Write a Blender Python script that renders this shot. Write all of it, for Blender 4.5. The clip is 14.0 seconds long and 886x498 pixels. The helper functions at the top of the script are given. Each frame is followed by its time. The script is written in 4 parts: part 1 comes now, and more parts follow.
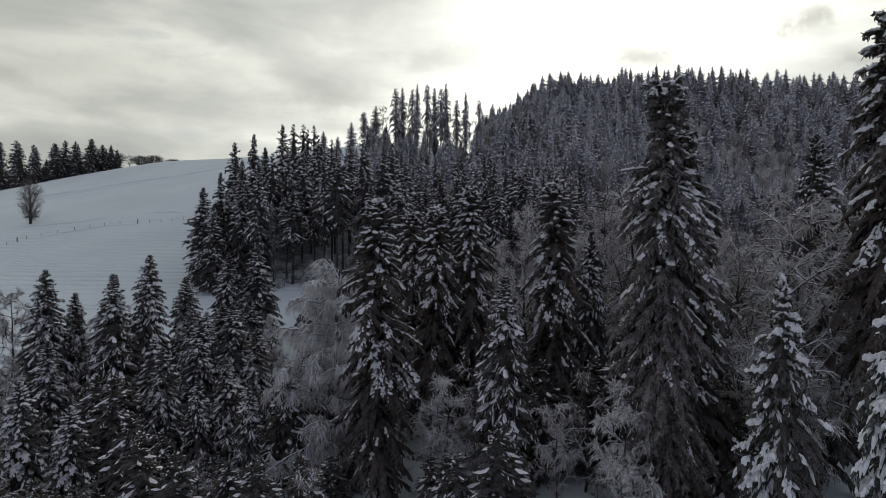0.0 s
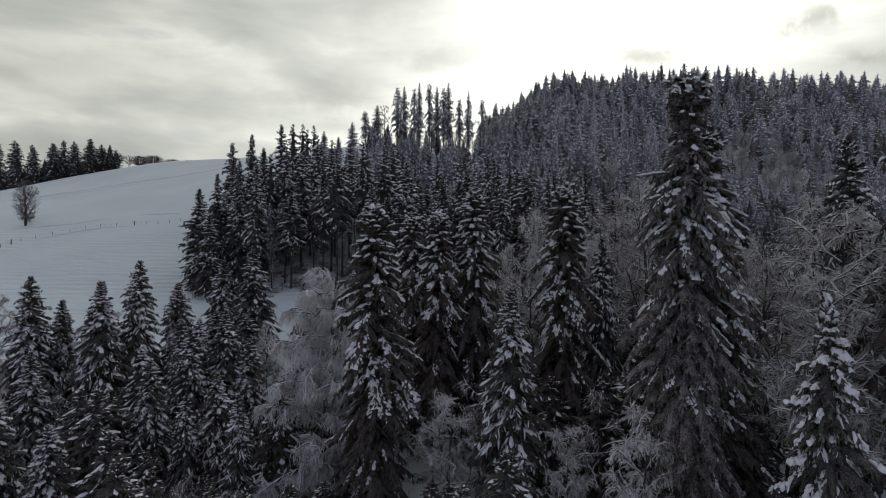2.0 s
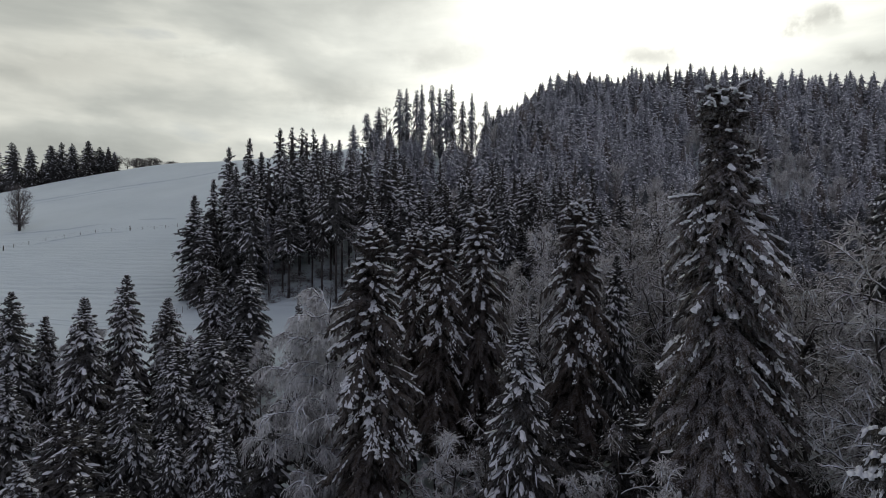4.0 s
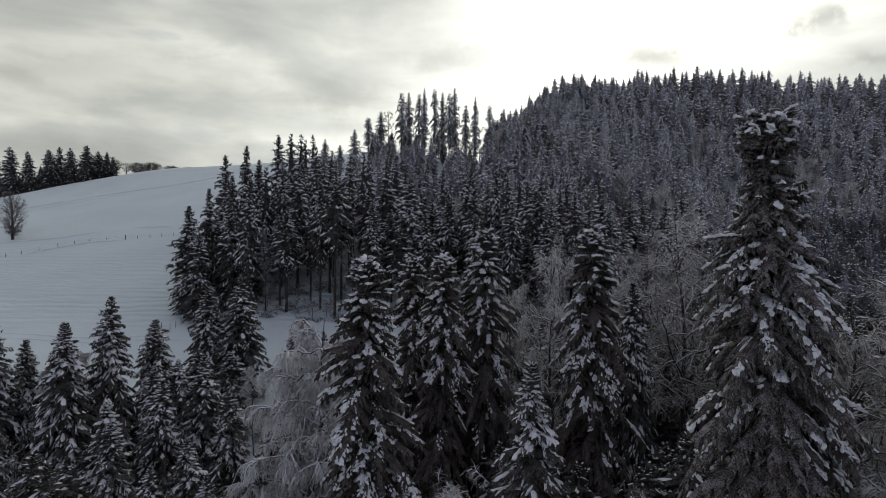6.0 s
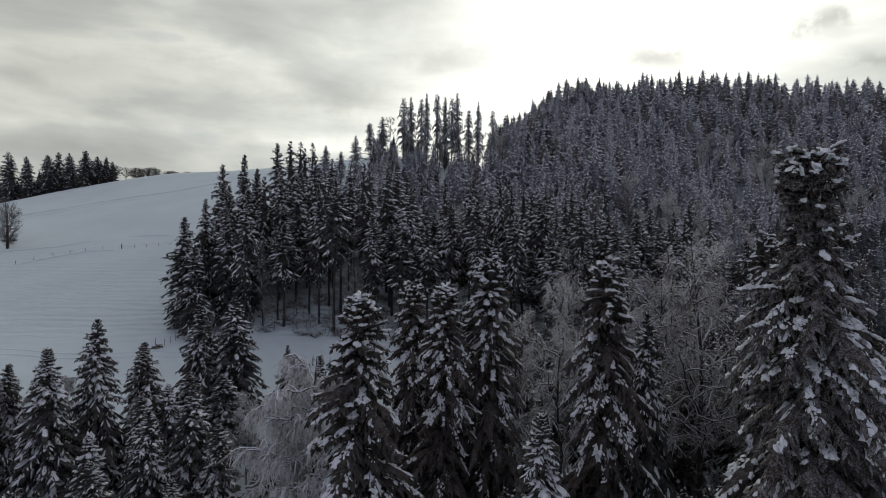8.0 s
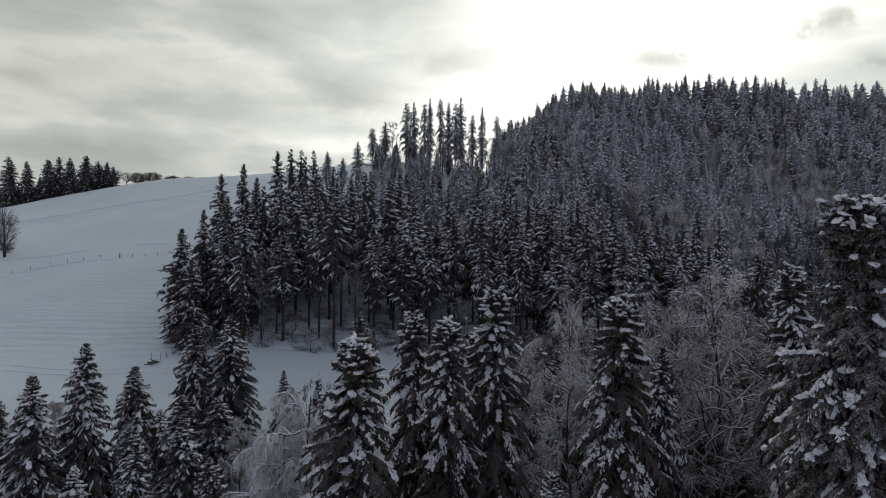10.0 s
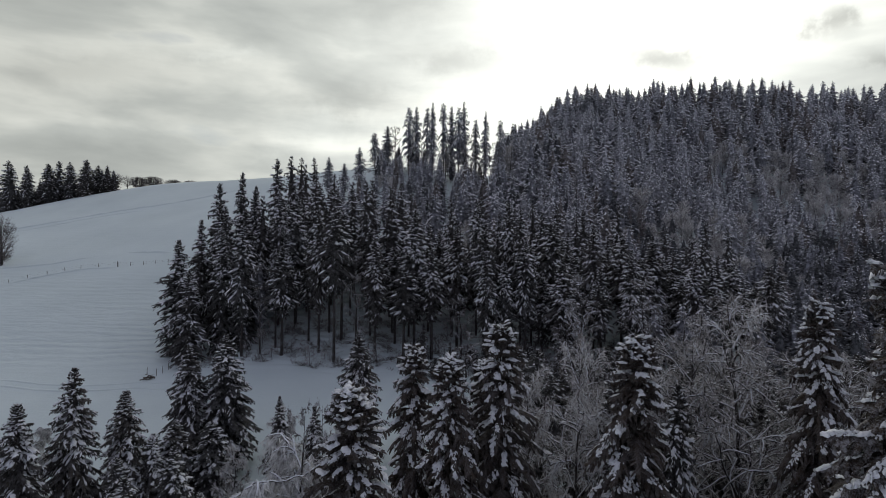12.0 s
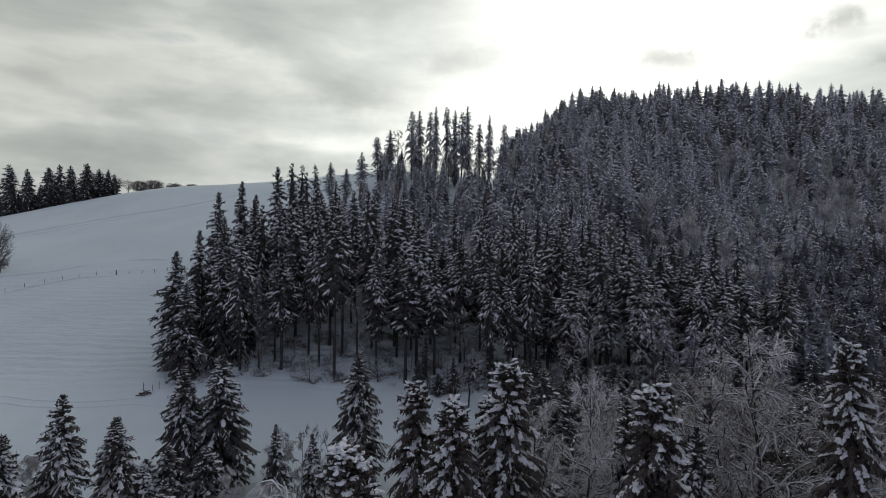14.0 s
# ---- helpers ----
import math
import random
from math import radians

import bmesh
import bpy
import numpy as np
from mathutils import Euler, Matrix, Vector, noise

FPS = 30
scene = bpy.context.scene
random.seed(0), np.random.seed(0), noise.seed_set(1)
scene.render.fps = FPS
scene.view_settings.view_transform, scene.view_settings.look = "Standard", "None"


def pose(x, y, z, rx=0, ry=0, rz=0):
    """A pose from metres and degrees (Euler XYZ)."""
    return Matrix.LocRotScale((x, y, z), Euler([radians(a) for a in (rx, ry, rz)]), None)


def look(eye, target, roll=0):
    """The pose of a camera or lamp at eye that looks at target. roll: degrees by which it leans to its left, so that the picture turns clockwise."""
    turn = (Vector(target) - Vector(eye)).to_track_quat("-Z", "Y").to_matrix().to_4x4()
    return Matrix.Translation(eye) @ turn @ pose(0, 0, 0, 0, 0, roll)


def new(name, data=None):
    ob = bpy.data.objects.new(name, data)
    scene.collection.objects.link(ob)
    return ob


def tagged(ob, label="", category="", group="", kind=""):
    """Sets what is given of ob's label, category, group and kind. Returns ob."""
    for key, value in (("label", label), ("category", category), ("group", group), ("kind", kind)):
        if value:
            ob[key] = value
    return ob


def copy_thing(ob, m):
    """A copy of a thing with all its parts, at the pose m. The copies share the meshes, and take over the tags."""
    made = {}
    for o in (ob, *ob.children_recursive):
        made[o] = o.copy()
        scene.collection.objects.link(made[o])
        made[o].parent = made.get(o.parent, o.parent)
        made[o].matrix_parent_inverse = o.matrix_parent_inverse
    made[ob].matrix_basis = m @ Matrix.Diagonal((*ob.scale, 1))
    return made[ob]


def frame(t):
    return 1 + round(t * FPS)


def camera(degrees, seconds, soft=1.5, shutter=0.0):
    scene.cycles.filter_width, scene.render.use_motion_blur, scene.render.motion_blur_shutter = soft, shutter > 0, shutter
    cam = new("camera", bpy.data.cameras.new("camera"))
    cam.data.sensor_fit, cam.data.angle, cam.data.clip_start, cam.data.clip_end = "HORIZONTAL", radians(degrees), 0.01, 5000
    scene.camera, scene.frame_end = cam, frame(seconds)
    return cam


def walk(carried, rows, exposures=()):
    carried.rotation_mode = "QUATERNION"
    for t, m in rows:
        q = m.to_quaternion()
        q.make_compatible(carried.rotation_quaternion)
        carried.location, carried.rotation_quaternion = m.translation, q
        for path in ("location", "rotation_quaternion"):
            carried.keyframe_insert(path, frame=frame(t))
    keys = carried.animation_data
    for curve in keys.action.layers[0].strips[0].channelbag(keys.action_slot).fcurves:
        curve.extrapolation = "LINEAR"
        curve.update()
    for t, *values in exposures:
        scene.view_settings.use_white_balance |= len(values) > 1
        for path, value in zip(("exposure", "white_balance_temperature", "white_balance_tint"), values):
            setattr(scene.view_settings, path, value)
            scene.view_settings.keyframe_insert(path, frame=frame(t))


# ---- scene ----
cam = camera(75.1, 14.0, soft=0.5)
METRES, EYE, TILT, LEAN, TURN = 28.0, 20.0, 0.0, 0.0, 0.0
ROWS = [
    (0.0, 0.0, 0.0, 0.0, 0.0, 0.0, -0.0),
    (0.5, 0.0008, 0.0296, 0.0044, 0.07, -0.02, -0.01),
    (1.0, 0.0011, 0.06, 0.0105, 0.12, -0.03, 0.0),
    (1.5, 0.001, 0.0913, 0.0187, 0.18, -0.03, -0.02),
    (2.0, 0.0006, 0.1242, 0.0294, 0.24, -0.04, -0.04),
    (2.5, 0.0005, 0.1591, 0.0433, 0.31, -0.06, -0.04),
    (3.0, -0.0004, 0.1952, 0.0588, 0.37, -0.07, -0.06),
    (5.5, -0.0021, 0.3925, 0.1607, 0.72, -0.02, -0.12),
    (6.0, -0.0018, 0.4265, 0.1817, 0.79, 0.02, -0.14),
    (6.5, -0.0008, 0.4588, 0.2026, 0.86, 0.04, -0.17),
    (7.0, -0.0003, 0.4892, 0.2233, 0.92, 0.08, -0.17),
    (7.5, 0.0001, 0.5178, 0.2441, 0.99, 0.13, -0.2),
    (8.0, 0.0003, 0.5451, 0.2648, 1.06, 0.15, -0.21),
    (10.5, -0.0004, 0.672, 0.3702, 1.46, 0.25, -0.36),
    (11.0, -0.0009, 0.6956, 0.3913, 1.53, 0.25, -0.38),
    (11.5, -0.0009, 0.719, 0.4126, 1.6, 0.25, -0.39),
    (12.0, -0.0013, 0.7419, 0.434, 1.67, 0.23, -0.41),
    (12.5, -0.0019, 0.7653, 0.4554, 1.76, 0.23, -0.44),
    (13.0, -0.0028, 0.7884, 0.4772, 1.83, 0.22, -0.47),
    (13.5, -0.0042, 0.8118, 0.4993, 1.9, 0.19, -0.49),
    (14.0, -0.0052, 0.8364, 0.5212, 1.98, 0.16, -0.51),
]
walk(cam, [(t, pose(0, 0, EYE, TILT, LEAN, TURN) @ pose(METRES * x, METRES * y, METRES * z, 90 + pitch, roll, yaw)) for t, x, y, z, yaw, pitch, roll in ROWS],
     [(0.0, 0.03, 6560, 10), (8.0, 0.0, 6500, 10), (14.0, -0.05, 6380, 10)])

# ---- sky and light ----
SUN_AZ, SUN_EL = 14.0, 22.0     # degrees right of the first view, degrees up
SUN_DIR = Vector((math.sin(radians(SUN_AZ)) * math.cos(radians(SUN_EL)),
                  math.cos(radians(SUN_AZ)) * math.cos(radians(SUN_EL)),
                  math.sin(radians(SUN_EL))))


class Graph:
    """Short notation for node trees."""

    def __init__(self, tree):
        self.tree = tree
        tree.nodes.clear()

    def node(self, kind, operation="", data_type=""):
        n = self.tree.nodes.new(kind)
        if operation:
            n.operation = operation
        if data_type:
            n.data_type = data_type
        return n

    def plug(self, socket, value):
        if isinstance(value, bpy.types.NodeSocket):
            self.tree.links.new(value, socket)
        else:
            socket.default_value = value

    def math(self, op, a, b=0.0, c=0.0, clamp=False):
        n = self.node("ShaderNodeMath", op)
        n.use_clamp = clamp
        for s, v in zip(n.inputs, (a, b, c)):
            self.plug(s, v)
        return n.outputs[0]

    def ramp(self, value, stops):
        n = self.node("ShaderNodeValToRGB")
        els = n.color_ramp.elements
        while len(els) < len(stops):
            els.new(0.5)
        for e, (p, c) in zip(els, stops):
            e.position = p
            e.color = (*c, 1) if isinstance(c, tuple) else (c, c, c, 1)
        self.plug(n.inputs[0], value)
        return n.outputs[0]

    def mix(self, factor, a, b):
        n = self.node("ShaderNodeMix", data_type="RGBA")
        for s, v in zip((n.inputs[0], n.inputs[6], n.inputs[7]), (factor, a, b)):
            if isinstance(v, tuple) and len(v) == 3:
                v = (*v, 1)
            self.plug(s, v)
        return n.outputs[2]

    def noise(self, vector, scale, detail=4.0, rough=0.55, distort=0.0):
        n = self.node("ShaderNodeTexNoise")
        for key, v in (("Vector", vector), ("Scale", scale), ("Detail", detail), ("Roughness", rough), ("Distortion", distort)):
            self.plug(n.inputs[key], v)
        return n.outputs[0]

    def stretch(self, vector, scale, turn=(0, 0, 0)):
        n = self.node("ShaderNodeMapping")
        self.plug(n.inputs[0], vector)
        n.inputs["Scale"].default_value = scale
        n.inputs["Rotation"].default_value = turn
        return n.outputs[0]


def make_world():
    w = bpy.data.worlds.new("overcast_sky")
    w.use_nodes = True
    scene.world = w
    g = Graph(w.node_tree)
    way = g.node("ShaderNodeTexCoord").outputs["Generated"]
    sky = g.node("ShaderNodeTexSky")
    sky.sky_type, sky.sun_disc = "NISHITA", False
    sky.sun_elevation, sky.sun_rotation = radians(SUN_EL), radians(SUN_AZ)
    sep = g.node("ShaderNodeSeparateXYZ")
    g.plug(sep.inputs[0], way)
    # broad glow round the veiled sun
    dot = g.node("ShaderNodeVectorMath", operation="DOT_PRODUCT")
    g.plug(dot.inputs[0], way)
    dot.inputs[1].default_value = SUN_DIR
    near = g.math("MAXIMUM", dot.outputs["Value"], 0.0)
    glow = g.math("POWER", near, GLOW_TIGHT)
    wide = g.math("POWER", near, 5.0)
    # cloud layers, drawn out along the horizon
    lay = g.stretch(way, (1.0, 1.0, 3.4), (0.0, 0.06, 0.0))
    big = g.noise(lay, 2.6, 5.0, 0.5, 0.3)
    fine = g.noise(lay, 7.0, 4.0, 0.5, 0.2)
    cover = g.math("ADD", g.math("MULTIPLY", big, 0.72), g.math("MULTIPLY", fine, 0.28))
    cloud = g.ramp(cover, [(0.34, (0.43, 0.45, 0.425)), (0.47, (0.56, 0.58, 0.54)), (0.60, (0.80, 0.81, 0.74))])
    # the side away from the sun is duller
    face = g.node("ShaderNodeMapRange")
    face.interpolation_type = "SMOOTHSTEP"
    g.plug(face.inputs["Value"], sep.outputs[1])
    for key, v in (("From Min", -0.5), ("From Max", 0.75), ("To Min", SKY_BACK), ("To Max", 1.0)):
        face.inputs[key].default_value = v
    turned = g.math("DIVIDE", g.math("SUBTRACT", face.outputs[0], SKY_BACK), 1.0 - SKY_BACK)
    dull = g.mix(turned, (0.93, 0.95, 1.37), (1.0, 1.0, 1.0))
    tint = g.node("ShaderNodeMix", data_type="RGBA")
    tint.blend_type = "MULTIPLY"
    g.plug(tint.inputs[0], 1.0)
    g.plug(tint.inputs[6], cloud)
    g.plug(tint.inputs[7], dull)
    lit = g.node("ShaderNodeVectorMath", operation="SCALE")
    g.plug(lit.inputs[0], tint.outputs[2])
    g.plug(lit.inputs["Scale"], g.math("MULTIPLY", face.outputs[0], g.math("ADD", 0.80, g.math("MULTIPLY", wide, 0.45))))
    sunny = g.node("ShaderNodeVectorMath", operation="SCALE")
    sunny.inputs[0].default_value = (1.0, 0.985, 0.90)
    lump = g.math("ADD", 0.45, g.math("MULTIPLY", cover, 1.1))
    g.plug(sunny.inputs["Scale"], g.math("MULTIPLY", g.math("MULTIPLY", glow, lump), GLOW))
    both = g.node("ShaderNodeVectorMath", operation="ADD")
    g.plug(both.inputs[0], lit.outputs[0])
    g.plug(both.inputs[1], sunny.outputs[0])
    # single clouds and brighter breaks: across, up (slopes), half sizes, change
    bend = g.math("MULTIPLY_ADD", g.noise(way, 11.0, 5.0, 0.65), 0.22, -0.11)
    ahead = g.math("MAXIMUM", sep.outputs[1], 0.02)
    across = g.math("ADD", g.math("DIVIDE", sep.outputs[0], ahead), bend)
    above = g.math("MULTIPLY_ADD", bend, 0.35, g.math("DIVIDE", sep.outputs[2], ahead))
    change = 1.0
    for u, v, su, sv, k in CLOUDS:
        a = g.math("DIVIDE", g.math("SUBTRACT", across, u), su)
        c = g.math("DIVIDE", g.math("SUBTRACT", above, v), sv)
        far = g.math("ADD", g.math("MULTIPLY", a, a), g.math("MULTIPLY", c, c))
        change = g.math("MULTIPLY_ADD", g.math("POWER", 2.718, g.math("MULTIPLY", far, -1.0)), k, change)
    shaped = g.node("ShaderNodeVectorMath", operation="SCALE")
    g.plug(shaped.inputs[0], both.outputs[0])
    g.plug(shaped.inputs["Scale"], change)
    # a little clear sky shows through the thin places
    clear = g.node("ShaderNodeVectorMath", operation="SCALE")
    g.plug(clear.inputs[0], sky.outputs[0])
    clear.inputs["Scale"].default_value = 0.05
    thin = g.ramp(fine, [(0.66, 0.0), (0.80, 0.35)])
    out = g.node("ShaderNodeOutputWorld")
    bg = g.node("ShaderNodeBackground")
    g.plug(bg.inputs[0], g.mix(thin, shaped.outputs[0], clear.outputs[0]))
    bg.inputs[1].default_value = SKY_POWER
    g.plug(out.inputs[0], bg.outputs[0])


SKY_POWER, SKY_BACK, GLOW, GLOW_TIGHT = 1.0, 0.56, 0.8, 19.0
CLOUDS = ((0.345, 0.335, 0.095, 0.030, -0.50), (0.625, 0.395, 0.030, 0.022, -0.40), (0.72, 0.33, 0.05, 0.015, -0.25), (-0.70, 0.315, 0.20, 0.035, -0.16), (-0.18, 0.265, 0.10, 0.030, -0.20),
          (0.0, 0.335, 0.09, 0.030, -0.25), (-0.05, 0.42, 0.18, 0.030, -0.16), (-0.25, 0.195, 0.09, 0.045, 0.22), (-0.41, 0.345, 0.07, 0.012, 0.14), (-0.62, 0.215, 0.20, 0.022, 0.10))
make_world()
sun = new("sun", bpy.data.lights.new("sun", "SUN"))
sun.data.energy, sun.data.angle, sun.data.color = 0.5, radians(14), (1.0, 0.95, 0.86)
sun.matrix_basis = look(SUN_DIR * 200, (0, 0, 0))


# ---- materials ----
def material(name, fill):
    m = bpy.data.materials.new(name)
    m.use_nodes = True
    g = Graph(m.node_tree)
    out = g.node("ShaderNodeOutputMaterial")
    bsdf = g.node("ShaderNodeBsdfPrincipled")
    g.plug(out.inputs[0], bsdf.outputs[0])
    fill(g, bsdf)
    return m


def place_of(g):
    return g.node("ShaderNodeNewGeometry").outputs["Position"]


def bump(g, bsdf, height, strength, distance):
    n = g.node("ShaderNodeBump")
    n.inputs["Strength"].default_value, n.inputs["Distance"].default_value = strength, distance
    g.plug(n.inputs["Height"], height)
    g.plug(bsdf.inputs["Normal"], n.outputs[0])


def fill_ground(g, b):
    p = place_of(g)
    sep = g.node("ShaderNodeSeparateXYZ")
    g.plug(sep.inputs[0], p)
    wander = g.noise(p, 0.06, 3)
    # cattle terraces follow the contours of the slope
    slow = g.noise(g.stretch(p, (0.05, 0.16, 0.16)), 1.0, 4, 0.6)
    step = g.math("SINE", g.math("MULTIPLY_ADD", sep.outputs[2], 7.5, g.math("MULTIPLY", g.math("ADD", wander, slow), 11.0)))
    lower = g.math("MULTIPLY", g.ramp(g.math("DIVIDE", sep.outputs[2], 40.0), [(0.22, 0.0), (0.30, 1.0)]), g.ramp(g.math("DIVIDE", sep.outputs[2], 40.0), [(0.48, 1.0), (0.68, 0.04)]))
    patchy = g.ramp(g.noise(g.stretch(p, (0.012, 0.03, 0.03)), 1.0, 3), [(0.36, 0.0), (0.55, 1.0)])
    ripple = g.noise(g.stretch(p, (0.22, 0.9, 0.9)), 1.0, 5, 0.6)
    h = g.math("ADD", g.math("MULTIPLY", g.math("MULTIPLY", step, g.math("MULTIPLY", patchy, lower)), 0.15), g.math("MULTIPLY", ripple, g.math("MULTIPLY_ADD", lower, 0.34, 0.05)))
    h = g.math("ADD", h, g.math("MULTIPLY", g.noise(p, 2.2, 4), 0.06))
    bump(g, b, h, 0.9, 0.9)
    dirt = g.noise(p, 0.035, 5, 0.6)
    g.plug(b.inputs["Base Color"], g.ramp(dirt, [(0.3, (0.605, 0.68, 0.672)), (0.7, (0.71, 0.785, 0.772))]))
    b.inputs["Roughness"].default_value = 0.75
    b.inputs["Specular IOR Level"].default_value = 0.25


def fill_snow(g, b):
    p = place_of(g)
    n = g.noise(p, 3.5, 4, 0.6)
    g.plug(b.inputs["Base Color"], g.ramp(n, [(0.3, (0.77, 0.782, 0.80)), (0.6, (0.88, 0.885, 0.89))]))
    b.inputs["Roughness"].default_value = 0.7
    b.inputs["Specular IOR Level"].default_value = 0.2
    bump(g, b, g.noise(p, 9.0, 3), 0.5, 0.06)


def rimed(dark, light):
    """Needles white with rime, as on the windward hill; how white differs from tree to tree."""
    def fill(g, b):
        p = place_of(g)
        n = g.noise(p, 1.1, 4, 0.75)
        g.plug(b.inputs["Base Color"], g.ramp(n, [(0.36, dark), (0.62, light)]))
        b.inputs["Roughness"].default_value = 0.9
        b.inputs["Specular IOR Level"].default_value = 0.1
    return fill


def needles(frosting, brown):
    def fill(g, b):
        p = place_of(g)
        n = g.noise(p, 1.4, 4, 0.65)
        rnd = g.node("ShaderNodeObjectInfo").outputs["Random"]
        base = g.ramp(n, [(0.3, (0.014, 0.017, 0.014)), (0.65, (0.036, 0.040, 0.032))])
        fine = g.math("ADD", g.math("MULTIPLY", g.noise(p, 14.0, 3, 0.7), 0.65), g.math("MULTIPLY", g.noise(p, 2.0, 3, 0.6), 0.35))
        frost = g.ramp(fine, [(0.45, 0.0), (0.62, frosting)])
        tint = g.mix(g.math("MULTIPLY_ADD", rnd, 0.4, brown), base, (0.050, 0.036, 0.025))
        g.plug(b.inputs["Base Color"], g.mix(frost, tint, (0.51, 0.505, 0.52)))
        b.inputs["Roughness"].default_value = 0.85
        b.inputs["Specular IOR Level"].default_value = 0.15
    return fill


def fill_bark(g, b):
    p = place_of(g)
    n = g.noise(g.stretch(p, (6.0, 6.0, 1.2)), 1.0, 5, 0.65)
    base = g.ramp(n, [(0.3, (0.022, 0.019, 0.017)), (0.7, (0.075, 0.063, 0.054))])
    crust = g.ramp(g.noise(p, 2.3, 4, 0.7), [(0.58, 0.0), (0.72, 0.65)])
    g.plug(b.inputs["Base Color"], g.mix(crust, base, (0.55, 0.58, 0.62)))
    b.inputs["Roughness"].default_value = 0.9
    bump(g, b, n, 0.8, 0.05)


def frosted_twigs(*tones):
    def fill(g, b):
        fill_frost(g, b, tones)
    return fill


def fill_frost(g, b, tones):
    p = place_of(g)
    n = g.noise(p, 2.6, 4, 0.7)
    big = g.noise(p, 0.45, 3)
    fac = g.math("ADD", g.math("MULTIPLY", n, 0.6), g.math("MULTIPLY", big, 0.4))
    g.plug(b.inputs["Base Color"], g.ramp(fac, list(zip((0.38, 0.48, 0.60), tones))))
    b.inputs["Roughness"].default_value = 0.8
    b.inputs["Specular IOR Level"].default_value = 0.15


def fill_limb(g, b):
    p = place_of(g)
    sep = g.node("ShaderNodeSeparateXYZ")
    g.plug(sep.inputs[0], g.node("ShaderNodeNewGeometry").outputs["Normal"])
    rough = g.math("MULTIPLY_ADD", g.noise(p, 3.0, 4, 0.7), 1.3, -0.65)
    cap = g.ramp(g.math("ADD", sep.outputs[2], rough), [(-0.2, 0.0), (0.2, 1.0)])
    bark = g.ramp(g.noise(p, 7.0, 4), [(0.3, (0.028, 0.024, 0.021)), (0.7, (0.095, 0.082, 0.072))])
    g.plug(b.inputs["Base Color"], g.mix(cap, bark, (0.80, 0.82, 0.85)))
    b.inputs["Roughness"].default_value = 0.85


def fill_twigs(g, b):
    p = place_of(g)
    n = g.noise(p, 1.5, 4, 0.6)
    g.plug(b.inputs["Base Color"], g.ramp(n, [(0.35, (0.060, 0.050, 0.046)), (0.65, (0.24, 0.215, 0.205))]))
    b.inputs["Roughness"].default_value = 0.9


GROUND = material("snow_ground", fill_ground)
SNOW = material("snow_clumps", fill_snow)
NEEDLES = material("spruce_needles", needles(0.33, 0.2))
FIR_NEEDLES = material("fir_needles", needles(0.27, 0.8))
OLD_NEEDLES = material("old_fir_needles", needles(0.62, 0.9))
WHITE_RIME = material("white_rimed_needles", rimed((0.15, 0.148, 0.152), (0.62, 0.62, 0.64)))
RIMED = [material("rimed_needles", rimed((0.085, 0.085, 0.087), (0.46, 0.46, 0.475))),
         material("lightly_rimed_needles", rimed((0.062, 0.064, 0.066), (0.37, 0.375, 0.40))),
         material("dark_needles", rimed((0.030, 0.033, 0.032), (0.17, 0.172, 0.178))),
         material("rimed_larch", rimed((0.07, 0.058, 0.05), (0.28, 0.26, 0.25)))]
BARK = material("bark", fill_bark)
FROST = material("frosted_twigs", frosted_twigs((0.15, 0.13, 0.115), (0.54, 0.52, 0.50), (0.84, 0.83, 0.81)))
WHITE_FROST = material("white_frosted_twigs", frosted_twigs((0.28, 0.26, 0.245), (0.66, 0.65, 0.63), (0.86, 0.85, 0.84)))
MID_FROST = material("snow_lined_twigs", frosted_twigs((0.13, 0.112, 0.10), (0.46, 0.44, 0.42), (0.78, 0.765, 0.745)))
DULL_FROST = material("dull_frosted_twigs", frosted_twigs((0.08, 0.068, 0.06), (0.24, 0.22, 0.205), (0.50, 0.48, 0.46)))
TWIGS = material("bare_twigs", fill_twigs)
LIMB = material("snow_capped_limb", fill_limb)


# ---- mesh helpers ----
def mesh_of(name, verts, faces, mats, slots=None, smooth=True):
    """A mesh from an (n, 3) array and an (m, 3 or 4) array of corners."""
    verts, faces = np.asarray(verts, dtype=np.float32), np.asarray(faces, dtype=np.int32)
    me = bpy.data.meshes.new(name)
    k = faces.shape[1]
    me.vertices.add(len(verts))
    me.vertices.foreach_set("co", verts.ravel())
    me.loops.add(faces.size)
    me.loops.foreach_set("vertex_index", faces.ravel())
    me.polygons.add(len(faces))
    me.polygons.foreach_set("loop_start", np.arange(0, faces.size, k, dtype=np.int32))
    for m in mats:
        me.materials.append(m)
    if slots is not None:
        me.polygons.foreach_set("material_index", np.asarray(slots, dtype=np.int32))
    me.update(calc_edges=True)
    me.polygons.foreach_set("use_smooth", np.full(len(faces), smooth))
    me.validate()
    return me


def part(name, geo, mat, parent, label="", smooth=True, kind=""):
    """One mesh object under a thing or a part."""
    ob = new(name, mesh_of(name, geo[0], geo[1], [mat], smooth=smooth))
    ob.parent = parent
    return tagged(ob, label, kind=kind)


def join(pieces):
    """Pieces of (verts, faces) as one."""
    vs, fs, n = [], [], 0
    for v, f in pieces:
        vs.append(v)
        fs.append(f + n)
        n += len(v)
    return np.concatenate(vs), np.concatenate(fs)


def unit(v):
    return v / np.maximum(np.linalg.norm(v, axis=-1, keepdims=True), 1e-9)


UP = np.array((0.0, 0.0, 1.0))


